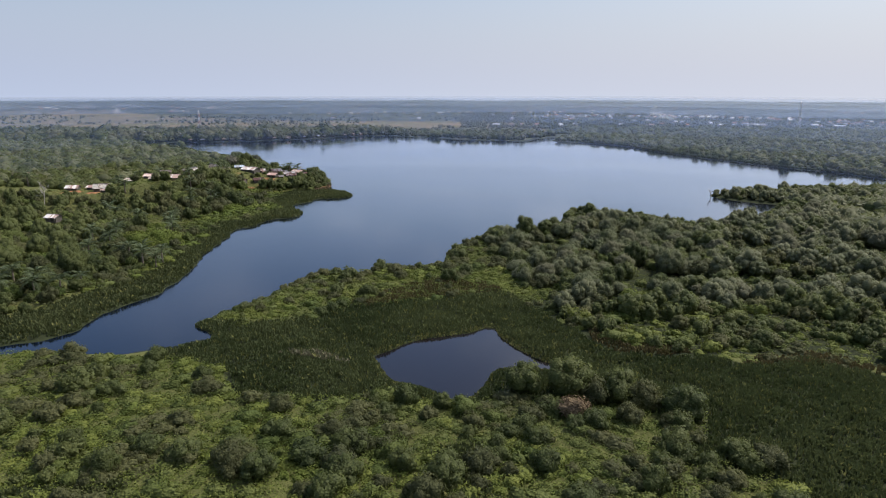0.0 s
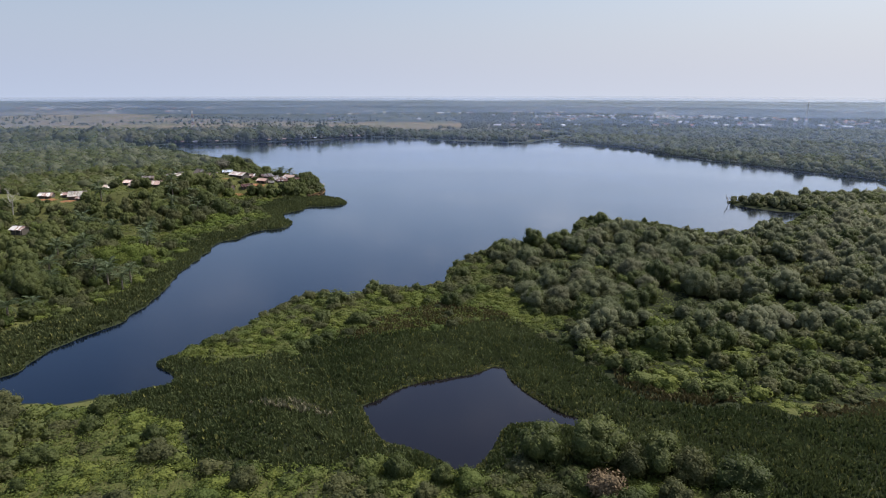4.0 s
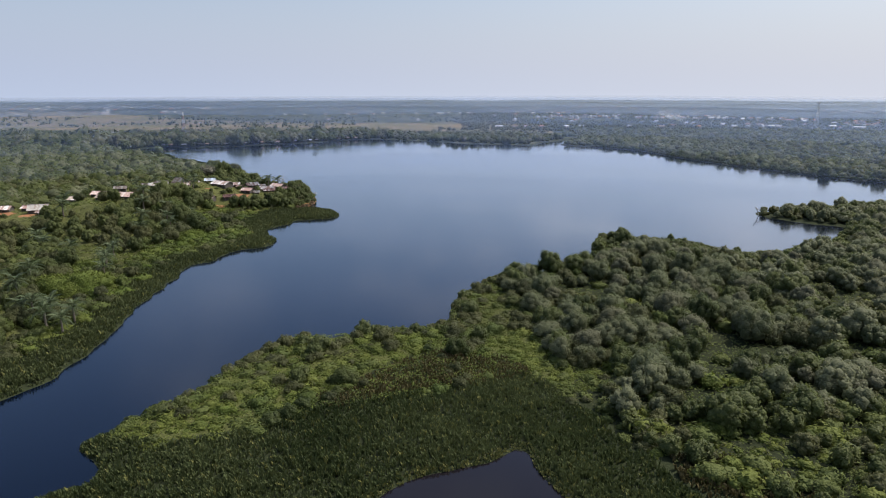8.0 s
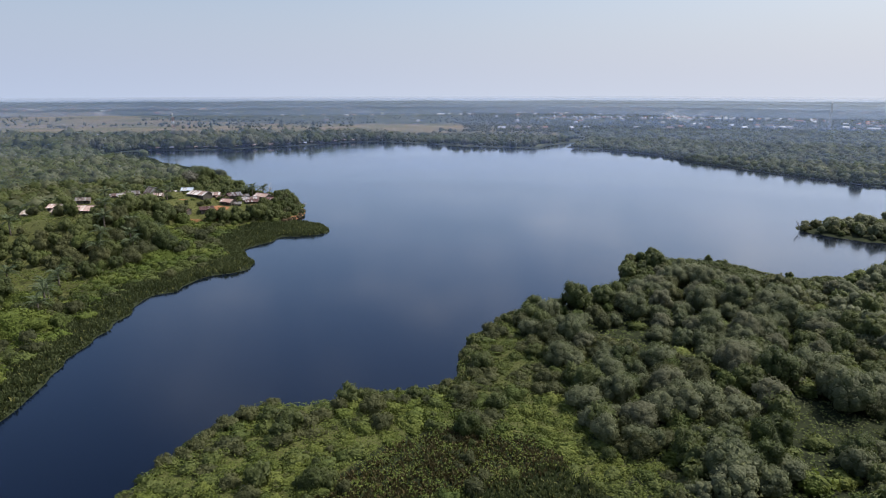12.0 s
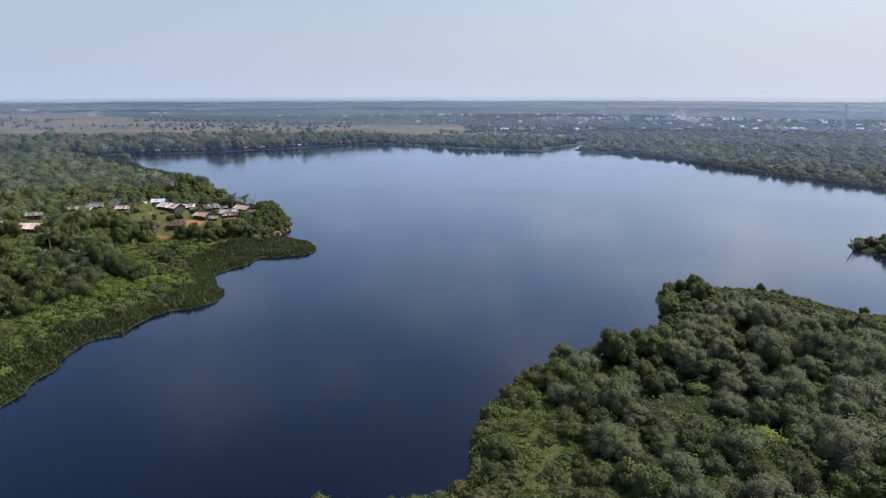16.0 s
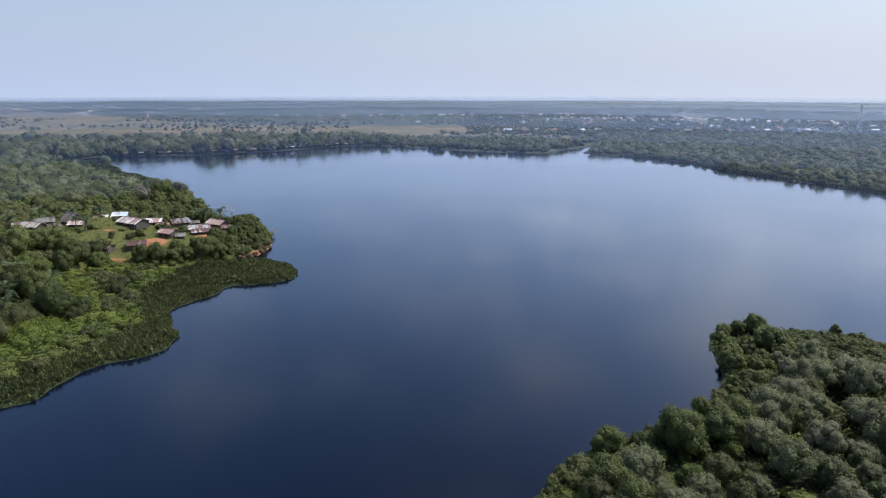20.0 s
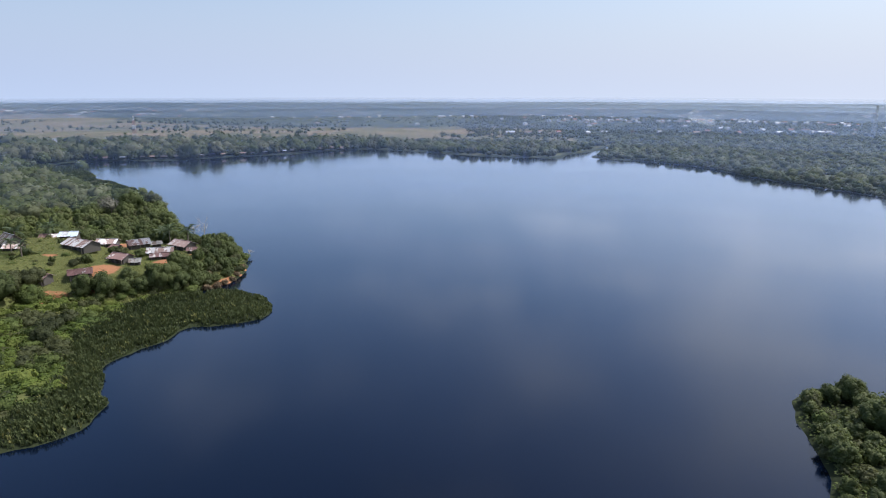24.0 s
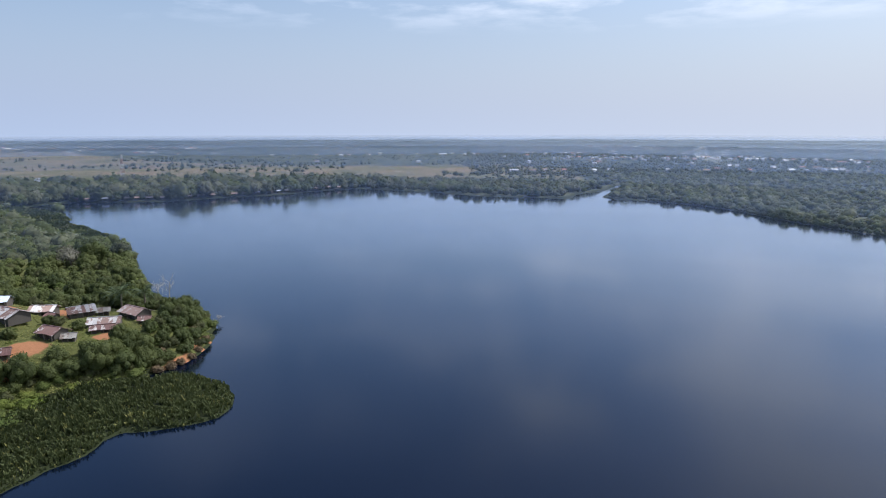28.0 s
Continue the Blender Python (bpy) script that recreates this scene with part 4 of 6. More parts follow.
qx, qy = scatter(CREEPER_TIP, 2.2, r, 0.5)
qz, qs = ground_at(qx, qy)
items = [((BUSH_DARK, BUSH_DARK, BUSH)[r.integers(3)], 1, x, y, z - 0.3, r.uniform(0.8, 1.3), r.uniform(0.4, 0.75)) for x, y, z, s in zip(qx, qy, qz, qs) if s > 0.7]
woods("dark_scrub", "low dark green scrub on the headland's tip", items, [LEAF_OLIVE, LEAF_DARK], "scrub", 49)
cover("yard_grass", "rough yellow-green grass between the huts", [YARD, YARD_FRONT], 8.0, 0.18, [LEAF_GRASS, LEAF_BRIGHT], 45, (0.03, 0.35), SOIL)


def reeds(name, label, polys, density, tall, mats, seed, category="reeds", margin=0.15, wide=0.055, belt=1e9):
    """Upright clumps of strap leaves."""
    r = np.random.default_rng(seed)
    px, py = [], []
    for poly in polys:
        lo, hi = poly.min(0), poly.max(0)
        n = int((hi[0] - lo[0]) * (hi[1] - lo[1]) * density)
        x, y = r.uniform(lo[0], hi[0], n), r.uniform(lo[1], hi[1], n)
        k = inside(poly, x, y) & in_wedge(x, y)
        px.append(x[k])
        py.append(y[k])
    x, y = np.concatenate(px), np.concatenate(py)
    z, s = ground_at(x, y)
    k = (s > margin) & (s < belt)
    x, y, z, s = x[k], y[k], z[k], s[k]
    n, per = len(x), 3
    swell = 0.85 + 0.25 * np.sin(x * 0.35 + np.sin(y * 0.21) * 2) * np.sin(y * 0.4)
    h = tall * r.uniform(0.65, 1.2, n) * swell * np.clip(0.55 + s * 0.2, 0, 1)
    vs = np.empty((n, per, 4, 3), np.float32)
    for j in range(per):
        a = r.uniform(0, 6.283, n)
        lean = h * r.uniform(0.1, 0.5, n)
        ux, uy = np.cos(a), np.sin(a)
        w = wide * r.uniform(0.8, 1.6, n)
        for q, (f, g, side) in enumerate(((0.0, 0.0, 1), (0.0, 0.0, -1), (0.62, 0.30, -1.5), (1.0, 1.0, 0.4))):
            vs[:, j, q, 0] = x + ux * lean * g - uy * w * side * 1.6
            vs[:, j, q, 1] = y + uy * lean * g + ux * w * side * 1.6
            vs[:, j, q, 2] = z - 0.05 + h * f * (1 - 0.1 * g)
    i = np.arange(n * per)[:, None] * 4
    t = np.concatenate([i + np.array([[0, 1, 2]]), i + np.array([[0, 2, 3]])], 0)
    pick = (r.uniform(size=n) < 0.06).astype(int)
    mi = np.tile(np.repeat(pick, per), 2)
    tint = np.repeat(np.clip(0.15 + 0.2 * np.sin(x * 0.13 + 2 * np.sin(y * 0.09)) + r.uniform(-0.1, 0.25, n), 0, 1), per * 4)
    return tagged(new(name, mesh_from(name, vs.reshape(-1, 3), t, mats, mi, tint)), label, category, kind="stuff")


reeds("reed_bed", "dark green reed bed fringing the western shore", [REED_WEST], 4.0, 1.6, [LEAF_REED, LEAF_GRASS], 51, wide=0.07)
reeds("reed_bed", "dark green marsh reeds round the pond", [MARSH], 6.5, 1.3, [LEAF_MARSH, LEAF_GRASS], 52, wide=0.048)
reeds("reed_bed", "dark green reeds in small stands", REED_SMALL, 4.0, 1.5, [LEAF_REED, LEAF_GRASS], 53, wide=0.08)
reeds("sedge", "reddish-brown sedge at the marsh's edge", [SEDGE, SEDGE_EAST, np.array([(52, 133), (60, 134), (70, 134.5), (82, 127), (82, 132), (70, 140), (58, 138)], float)], 3.6, 1.2, [LEAF_SEDGE, LEAF_OLIVE], 54, wide=0.07)
reeds("dry_grass", "pale dry grass tufts among dark marsh reeds", [np.array([(-40, 131), (-34, 133), (-28, 131), (-24, 128), (-31, 129.5)], float)], 5.0, 1.7, [LEAF_PALE, LEAF_GRASS], 55, "dry grass", wide=0.08)

reeds("pond_sedge", "pale yellow-green sedge round the pond's edge", [np.array([(-26, 110), (26, 110), (26, 157), (-26, 157)], float)], 7.0, 0.9, [LEAF_GRASS, LEAF_PALE], 56, "sedge", 0.0, 0.07, 1.3)

# shrubs right at the lake's edge
r = np.random.default_rng(59)
items = []
for q in LAKE[(LAKE[:, 0] > -66) & (LAKE[:, 0] < 36) & (LAKE[:, 1] > 144) & (LAKE[:, 1] < 285)]:
    for dx, dy in ((1.2, -1.6), (2.0, -0.6), (2.2, -3.6)):
        x, y = q[0] + dx + r.uniform(-0.7, 0.7), q[1] + dy + r.uniform(-0.7, 0.7)
        z, e = ground_at(x, y)
        if 0.7 < e[0] < 5 and r.uniform() < 0.5 and not inside(MARSH, np.array([x]), np.array([y]))[0]:
            items.append(((BUSH_DARK, BUSH, BUSH_MID)[r.integers(3)], 1, x, y, z[0] - 0.3, r.uniform(0.5, 1.25), r.uniform(0.8, 1.2)))
woods("shore_shrubs", "dark green shrubs leaning over the lake's edge", items, [LEAF_OLIVE, LEAF_DARK, LEAF_MID], "shrubs", 60)

# ---- western wood, palms and the cape ----
WEST = np.array([(-330, 90), (-122, 120), (-116, 143), (-105, 155), (-104, 170), (-99, 192), (-101, 220), (-107, 250), (-113, 265), (-112, 280), (-105, 292),
                 (-104, 308), (-108, 324), (-113, 325), (-121, 330), (-121, 337), (-131, 340), (-142, 327), (-152, 300), (-200, 283), (-330, 310)], float)
CAPE = np.array([(-90, 350), (-84, 357), (-83, 376), (-94, 395), (-120, 416), (-160, 477), (-208, 535), (-160, 535), (-160, 380), (-124, 386), (-98, 377), (-98, 371), (-95, 363), (-99, 355)], float)
SPIT = np.array([(-196, 505), (-205, 540), (-258, 590), (-330, 640), (-330, 600), (-262, 556), (-222, 515)], float)
PLANTATION = np.array([(-330, 310), (-204, 314), (-168, 332), (-157, 374), (-150, 388), (-124, 387), (-118, 412), (-160, 477), (-208, 535), (-258, 583), (-290, 620), (-330, 632), (-600, 640), (-600, 310)], float)
r = np.random.default_rng(61)
wx, wy = scatter(WEST, 4.6, r, 0.5)
wz, ws = ground_at(wx, wy)
HUT_SPOTS = [(-140, 336, 5), (-133, 342, 4), (-121, 337, 4), (-167, 249, 6), (-195, 283, 4), (-184, 304, 8), (-195, 303, 8), (-178, 290, 9), (-192, 289, 9), (-150, 301, 9), (-161, 304, 9), (-171, 303, 8), (-162, 243, 5), (-258, 338, 12)]
k = (ws > 6) & avoid(wx, wy, HUT_SPOTS + [(-114, 222, 9), (-110, 285, 5), (-120, 240, 6), (-132, 200, 6), (-128, 254, 8), (-138, 264, 8), (-126, 249, 6), (-116, 258, 8), (-121, 244, 5), (-113, 270, 5), (-113, 314, 6), (-117, 322, 7), (-112, 331, 6), (-110, 320, 6), (-112, 307, 8), (-119, 312, 7), (-146, 300, 6), (-111, 250, 5)]) & (wx > -4000)
wx, wy, wz, ws = wx[k], wy[k], wz[k], ws[k]
rest, singles = [], 0
for i in np.argsort(-wx + 0.1 * np.abs(wy - 230)):
    front = edge_signed(REED_WEST, wx[i:i + 1], wy[i:i + 1])[0]
    kind = (BUSH_DARK, OLIVE, BUSH_TALL, BROAD)[r.integers(4)] if front < 10 else (BROAD, BROAD, OLIVE, OLIVE, BUSH_TALL, BUSH_TALL)[r.integers(6)]
    sc = r.uniform(0.55, 1.2) * (0.75 if front < 10 else 1.0) * (1.25 if wy[i] > 280 and wx[i] > -136 else 0.8 if wy[i] > 262 else 1.0)
    if kind.name == "shrub":
        sc *= 1.5
    if singles < 200:
        singles += 1
        kind.thing("green leafy tree in mixed lakeside woodland" if kind.name != "shrub" else "rounded green shrub behind the reeds", "tree" if kind.name != "shrub" else "shrub",
                   "western woodland", wx[i], wy[i], wz[i] - 0.15, sc, r)
    else:
        rest.append((kind, 1 if kind.name != "shrub" else 0, wx[i], wy[i], wz[i] - 0.15, sc, r.uniform(0.85, 1.2)))
woods("western_wood", "mixed green woodland behind the reeds", rest, [LEAF_DARK, LEAF_OLIVE, LEAF_RUBBER, LEAF_MID], "wood", 62)
cover("undergrowth", "green undergrowth behind the reeds", [WEST], 1.4, 0.42, [LEAF_OLIVE, LEAF_BRIGHT], 63, (0.2, 1.2))

MEADOWS = [np.array([(cx + cr * math.cos(q * 0.7), cy + 0.8 * cr * math.sin(q * 0.7)) for q in range(9)]) for cx, cy, cr in
           ((-138, 264, 9), (-126, 249, 7), (-117, 258, 9), (-121, 244, 6), (-113, 270, 6), (-113, 314, 7), (-146, 300, 7), (-108, 206, 6))]
cover("meadow_grass", "light yellow-green meadow grass in small clearings", MEADOWS, 9.0, 0.24, [LEAF_BRIGHT, LEAF_GRASS], 65, (0.2, 0.9))
FRINGE = np.array([(-109, 168), (-104, 190), (-106, 218), (-112, 245), (-118, 262), (-118, 278), (-112, 290), (-109, 305), (-112, 322), (-106, 338), (-97, 345), (-95, 343),
                   (-102, 335), (-102, 322), (-100, 312), (-95, 302), (-90, 294), (-89, 287), (-91, 279), (-96, 270), (-101, 261), (-102, 245), (-97, 218), (-95, 190), (-100, 168)], float)
CLEARING = np.array([(-124, 308), (-112, 306), (-106, 322), (-108, 338), (-117, 338), (-124, 325)], float)
mounds(CLEARING, 2.8, 39, 0.9, 2.0, 0.85, -0.08)
mounds(FRINGE, 2.3, 38, 0.7, 1.8, 0.95, 0.02)

# bright creeper-covered mounds
for cx, cy, cr, n in ((-114, 223, 6, 20), (-120, 240, 4, 8), (-110, 285, 5, 12), (-106, 300, 4, 10), (-132, 200, 6, 14)):
    for j in range(n):
        a, d = r.uniform(0, 6.28), cr * math.sqrt(r.uniform())
        x, y = cx + math.cos(a) * d, cy + math.sin(a) * d
        z, _ = ground_at(x, y)
        BUSH_BRIGHT.thing("bright yellow-green creeper mound in the woodland", "creeper", "bright mounds", x, y, z[0] - 0.2, r.uniform(1.2, 1.9) * (2.0 if cr == 6 and cy == 223 else 1.2), r)

cx_, cy_ = scatter(CAPE, 3.9, r, 0.5)
cz_, cs_ = ground_at(cx_, cy_)
k = (cs_ > 1.0) & avoid(cx_, cy_, [(-102, 366, 8), (-118, 372, 8), (-86.5, 361, 1.5)])
k &= (cy_ < 380) | (np.array([noise.noise(Vector((p * 0.07, q * 0.07, 6.0))) for p, q in zip(cx_, cy_)]) > -0.02)
reeds("reed_bed", "dark green reeds on the low spit", [SPIT], 0.9, 1.5, [LEAF_REED, LEAF_GRASS], 57, wide=0.14)
mounds(SPIT, 4.0, 58, 0.8, 1.5, 0.6, 0.1)
CAPE_SCRUB = np.array([(-96, 380), (-94, 392), (-118, 412), (-150, 455), (-165, 470), (-160, 385), (-124, 388)], float)
mounds(CAPE_SCRUB, 3.3, 66, 0.9, 1.7, 0.8, 0.1)
rest, singles = [], 0
for x, y, z, s in sorted(zip(cx_[k], cy_[k], cz_[k], cs_[k]), key=lambda q: q[1]):
    kind = (BROAD, BROAD, OLIVE)[r.integers(3)]
    sc = r.uniform(0.6, 0.95) * (0.7 if s < 4 or y < 372 else 1.0)
    if singles < 100:
        singles += 1
        kind.thing("dark green tree on the lakeside cape", "tree", "trees on the cape", x, y, z - 0.15, sc, r)
    else:
        rest.append((kind, 1, x, y, z - 0.15, sc * 1.05, r.uniform(0.85, 1.15)))
px_, py_ = scatter(PLANTATION, 5.6, r, 0.45)
pz_, ps_ = ground_at(px_, py_)
k = (ps_ > 2) & ~inside(SPIT, px_, py_) & avoid(px_, py_, [(-258, 352, 10), (-163, 336, 9), (-222, 578, 8), (-149, 379, 7), (-145.5, 384, 7), (-146, 376, 7)])
for x, y, z in zip(px_[k], py_[k], pz_[k]):
    rest.append((((OLIVE, BROAD, BROAD, BUSH_TALL, BUSH_TALL) if x > -200 else (RUBBER, OLIVE, OLIVE, BROAD, BROAD))[r.integers(5)], 1 if y < 450 and x > -195 else 2, x, y, z - 0.15, r.uniform(0.6, 1.25) * (0.95 if x > -200 else 1.1), r.uniform(0.75, 1.1)))
woods("western_plantation", "grey-green plantation behind the huts", rest, [LEAF_DARK, LEAF_OLIVE, LEAF_RUBBER, LEAF_MID], "wood", 64)

# big trees on the bay
for kind, x, y, sc, what in ((PALE_TREE, -170, 449, 1.2, "pale leafless tree beside dark trees"), (PALE_TREE, -176, 455, 1.1, "pale leafless tree beside dark trees"),
                             (BROAD, -172, 463, 1.9, "large dark green tree by the bay"), (BROAD, -164, 455, 1.7, "large dark green tree by the bay"),
                             (OLIVE, -163, 470, 2.0, "large pale-green tree by the bay"), (BROAD, -178, 470, 1.7, "large dark green tree by the bay"),
                             (BROAD, -148, 305, 0.8, "leafy tree below the long house"), (OLIVE, -154, 307, 0.9, "leafy tree below the long house"), (BROAD, -142, 311, 0.75, "leafy tree below the long house"),
                             (OLIVE, -165, 309, 0.85, "leafy tree below the long house"), (BROAD, -120.5, 352.5, 0.5, "leafy tree among the huts"), (BROAD, -120, 364.5, 0.5, "leafy tree among the huts")):
    z, _ = ground_at(x, y)
    kind.thing(what, "tree", "", x, y, z[0] - 0.2, sc, r)
# a row of round fruit trees below the huts
for x, y, sc in ((-113, 338, 0.95), (-109, 340, 1.05), (-105, 343, 0.95), (-102, 345, 1.0), (-98, 347, 1.0), (-94.5, 350, 0.95), (-97, 352, 0.85), (-101, 350, 0.8), (-106, 347, 0.75),
                 (-91, 354, 0.8), (-93, 357, 0.8), (-98, 356, 0.7)):
    z, _ = ground_at(x, y)
    BROAD.thing("rounded dark green fruit tree below the huts", "tree", "fruit trees", x, y, z[0] - 0.4, sc * 1.0, r)


def frond_mesh(name, length, leaflets, droop):
    """An arching frond with paired leaflets."""
    v, t = [], []
    r = np.random.default_rng(5)
    for side in (-1, 1):
        for i in range(leaflets):
            f = (i + 0.5) / leaflets
            x, z = length * f * (1 - 0.12 * f), length * (0.55 * f - droop * f * f)
            ll = length * 0.24 * math.sin(math.pi * (0.12 + 0.83 * f)) + 0.05
            k = len(v)
            v += [(x - 0.05, 0, z), (x + 0.12, 0, z), (x + ll * 0.5, side * ll, z - ll * 0.35 + r.uniform(-0.05, 0.05))]
            t.append((k, k + 1, k + 2))
    for i in range(6):
        a, b = i / 6, (i + 1) / 6
        pa, pb = [(length * f * (1 - 0.12 * f), length * (0.55 * f - droop * f * f)) for f in (a, b)]
        k = len(v)
        v += [(pa[0], -0.05, pa[1]), (pa[0], 0.05, pa[1]), (pb[0], 0.04, pb[1]), (pb[0], -0.04, pb[1])]
        t += [(k, k + 1, k + 2), (k, k + 2, k + 3)]
    return mesh_from(name, v, t, [LEAF_PALM], tint=np.full(len(v), 0.2))


FROND = frond_mesh("palm_frond", 3.4, 16, 0.75)
pv, pt = tube([(0, 0, -0.4), (0.05, 0, 1.5), (0, 0.05, 3.4)], [0.28, 0.22, 0.2], 8)
PALM_TRUNK = mesh_from("palm_trunk", pv, pt, [BARK])


def palm(x, y, sc, tall=1.0):
    z, _ = ground_at(x, y)
    root = new("palm_tree")
    root.matrix_basis = Matrix.LocRotScale((x, y, z[0]), Euler((0, 0, r.uniform(0, 6.28))), (sc, sc, sc * tall))
    tagged(root, "palm with arching dark green feathery fronds", "palm", "palms in the western woodland")
    part("trunk", PALM_TRUNK, root)
    for j in range(14):
        part("frond", FROND, root, m=pose(0, 0, 3.3, 0, r.uniform(-22, 28) if j % 2 else r.uniform(-45, -10), j * 25.7 + r.uniform(-8, 8)))


for x, y, sc in ((-101, 193, 1.2), (-97, 197, 1.1), (-104, 199, 1.2), (-96, 191, 1.0), (-109, 200, 1.2), (-110, 231, 1.1), (-114, 239, 1.2), (-119, 246, 1.0), (-113, 162, 1.2), (-108, 165, 1.1), (-116, 168, 1.2), (-121, 160, 1.3), (-107, 172, 0.9), (-126, 172, 1.2), (-153, 265, 1.3), (-147, 259, 1.2), (-134, 253, 1.2),
                 (-124, 215, 1.2), (-128, 226, 1.3), (-133, 220, 1.2), (-122, 200, 1.2), (-116, 192, 1.0), (-112, 200, 1.0), (-118, 246, 1.1), (-121, 255, 1.1), (-126, 282, 1.2),
                 (-119, 290, 1.2), (-123, 296, 1.2), (-130, 291, 1.3), (-134, 300, 1.2), (-116, 300, 1.1), (-127, 305, 1.2), (-120, 308, 1.1), (-139, 310, 1.2), (-150, 380, 1.2),
                 (-158, 376, 1.2), (-163, 366, 1.3), (-168, 358, 1.3), (-174, 350, 1.3), (-180, 340, 1.3), (-186, 330, 1.3), (-111, 380, 1.1), (-116, 385, 1.0), (-108, 386, 1.1),
                 (-206, 318, 1.2), (-160, 290, 1.2), (-141, 352, 0.8), (-136, 349, 0.8), (-246, 340, 1.3), (-236, 330, 1.3), (-226, 318, 1.2)):
    palm(x, y, sc * 0.95, 1.25)


def dead_tree(x, y, tall, lean, label, seed):
    r = np.random.default_rng(seed)
    z, _ = ground_at(x, y)
    z = max(z[0], -1.0)
    pieces = [limb((0, 0, -0.5), (lean, lean * 0.3, tall * 0.75), 0.22, 0.09, r, 0.05, 6)]
    for j in range(11):
        f = r.uniform(0.3, 0.75)
        a = r.uniform(0, 6.28)
        b = np.array((lean * f, lean * 0.3 * f, tall * f))
        tip = b + np.array((math.cos(a) * tall * 0.3, math.sin(a) * tall * 0.3, tall * r.uniform(0.1, 0.35)))
        pieces.append(limb(b, tip, 0.09, 0.03, r))
        for q in range(3):
            m0 = b + (tip - b) * r.uniform(0.4, 0.9)
            pieces.append(limb(m0, m0 + r.normal(size=3) * tall * 0.09 + np.array((0, 0, tall * 0.05)), 0.045, 0.02, r, n=3))
    v, t, m = joined(pieces)
    root = new("dead_tree")
    root.location = (x, y, z)
    tagged(root, label, "dead tree")
    part("trunk", mesh_from("dead_trunk", v, t, [BARK_WHITE]), root)


dead_tree(-113, 408, 9, 0.8, "bleached leafless tree at the water's edge", 71)
dead_tree(-117, 411, 7, -0.6, "bleached leafless tree at the water's edge", 72)
dead_tree(-186, 272, 10, 1.0, "tall bleached leafless tree beside a hut", 73)
dead_tree(123, 352, 4.5, -1.5, "bare grey branches at the tongue's tip", 74)
dead_tree(-91.5, 389, 2.2, 3.4, "fallen bleached branches over the water", 75)

# ---- the huts ----
def corrugated(name, w, l, mat, waves=7):
    v, t = [], []
    n = waves * 2 + 1
    for i in range(n):
        x, z = w * i / (n - 1) - w / 2, 0.05 * (i % 2)
        v += [(x, 0, z), (x, l, z), (x, 0, z - 0.012), (x, l, z - 0.012)]
    for i in range(n - 1):
        k = i * 4
        t += [(k, k + 4, k + 5), (k, k + 5, k + 1), (k + 2, k + 7, k + 6), (k + 2, k + 3, k + 7)]
    return mesh_from(name, v, t, [mat])


def box_mesh(name, sx, sy, sz, mat, bevel=0.01):
    b = bmesh.new()
    bmesh.ops.create_cube(b, size=1.0)
    for v in b.verts:
        v.co = Vector((v.co.x * sx, v.co.y * sy, (v.co.z + 0.5) * sz))
    if bevel:
        bmesh.ops.bevel(b, geom=b.edges[:], offset=bevel, segments=1, affect="EDGES")
    m = bpy.data.meshes.new(name)
    b.to_mesh(m)
    b.free()
    m.materials.append(mat)
    return m


def gable_mesh(name, w, wall, rise, thick, mat):
    b = bmesh.new()
    pts = [(-w / 2, 0), (w / 2, 0), (w / 2, wall), (0, wall + rise), (-w / 2, wall)]
    for s in (-thick / 2, thick / 2):
        b.faces.new([b.verts.new((s, p[0], p[1])) for p in (pts if s > 0 else pts[::-1])])
    b.verts.ensure_lookup_table()
    for i in range(5):
        j = (i + 1) % 5
        b.faces.new([b.verts[4 - i], b.verts[4 - j], b.verts[5 + j], b.verts[5 + i]])
    m = bpy.data.meshes.new(name)
    bmesh.ops.recalc_face_normals(b, faces=b.faces[:])
    b.to_mesh(m)
    b.free()
    m.materials.append(mat)
    return m


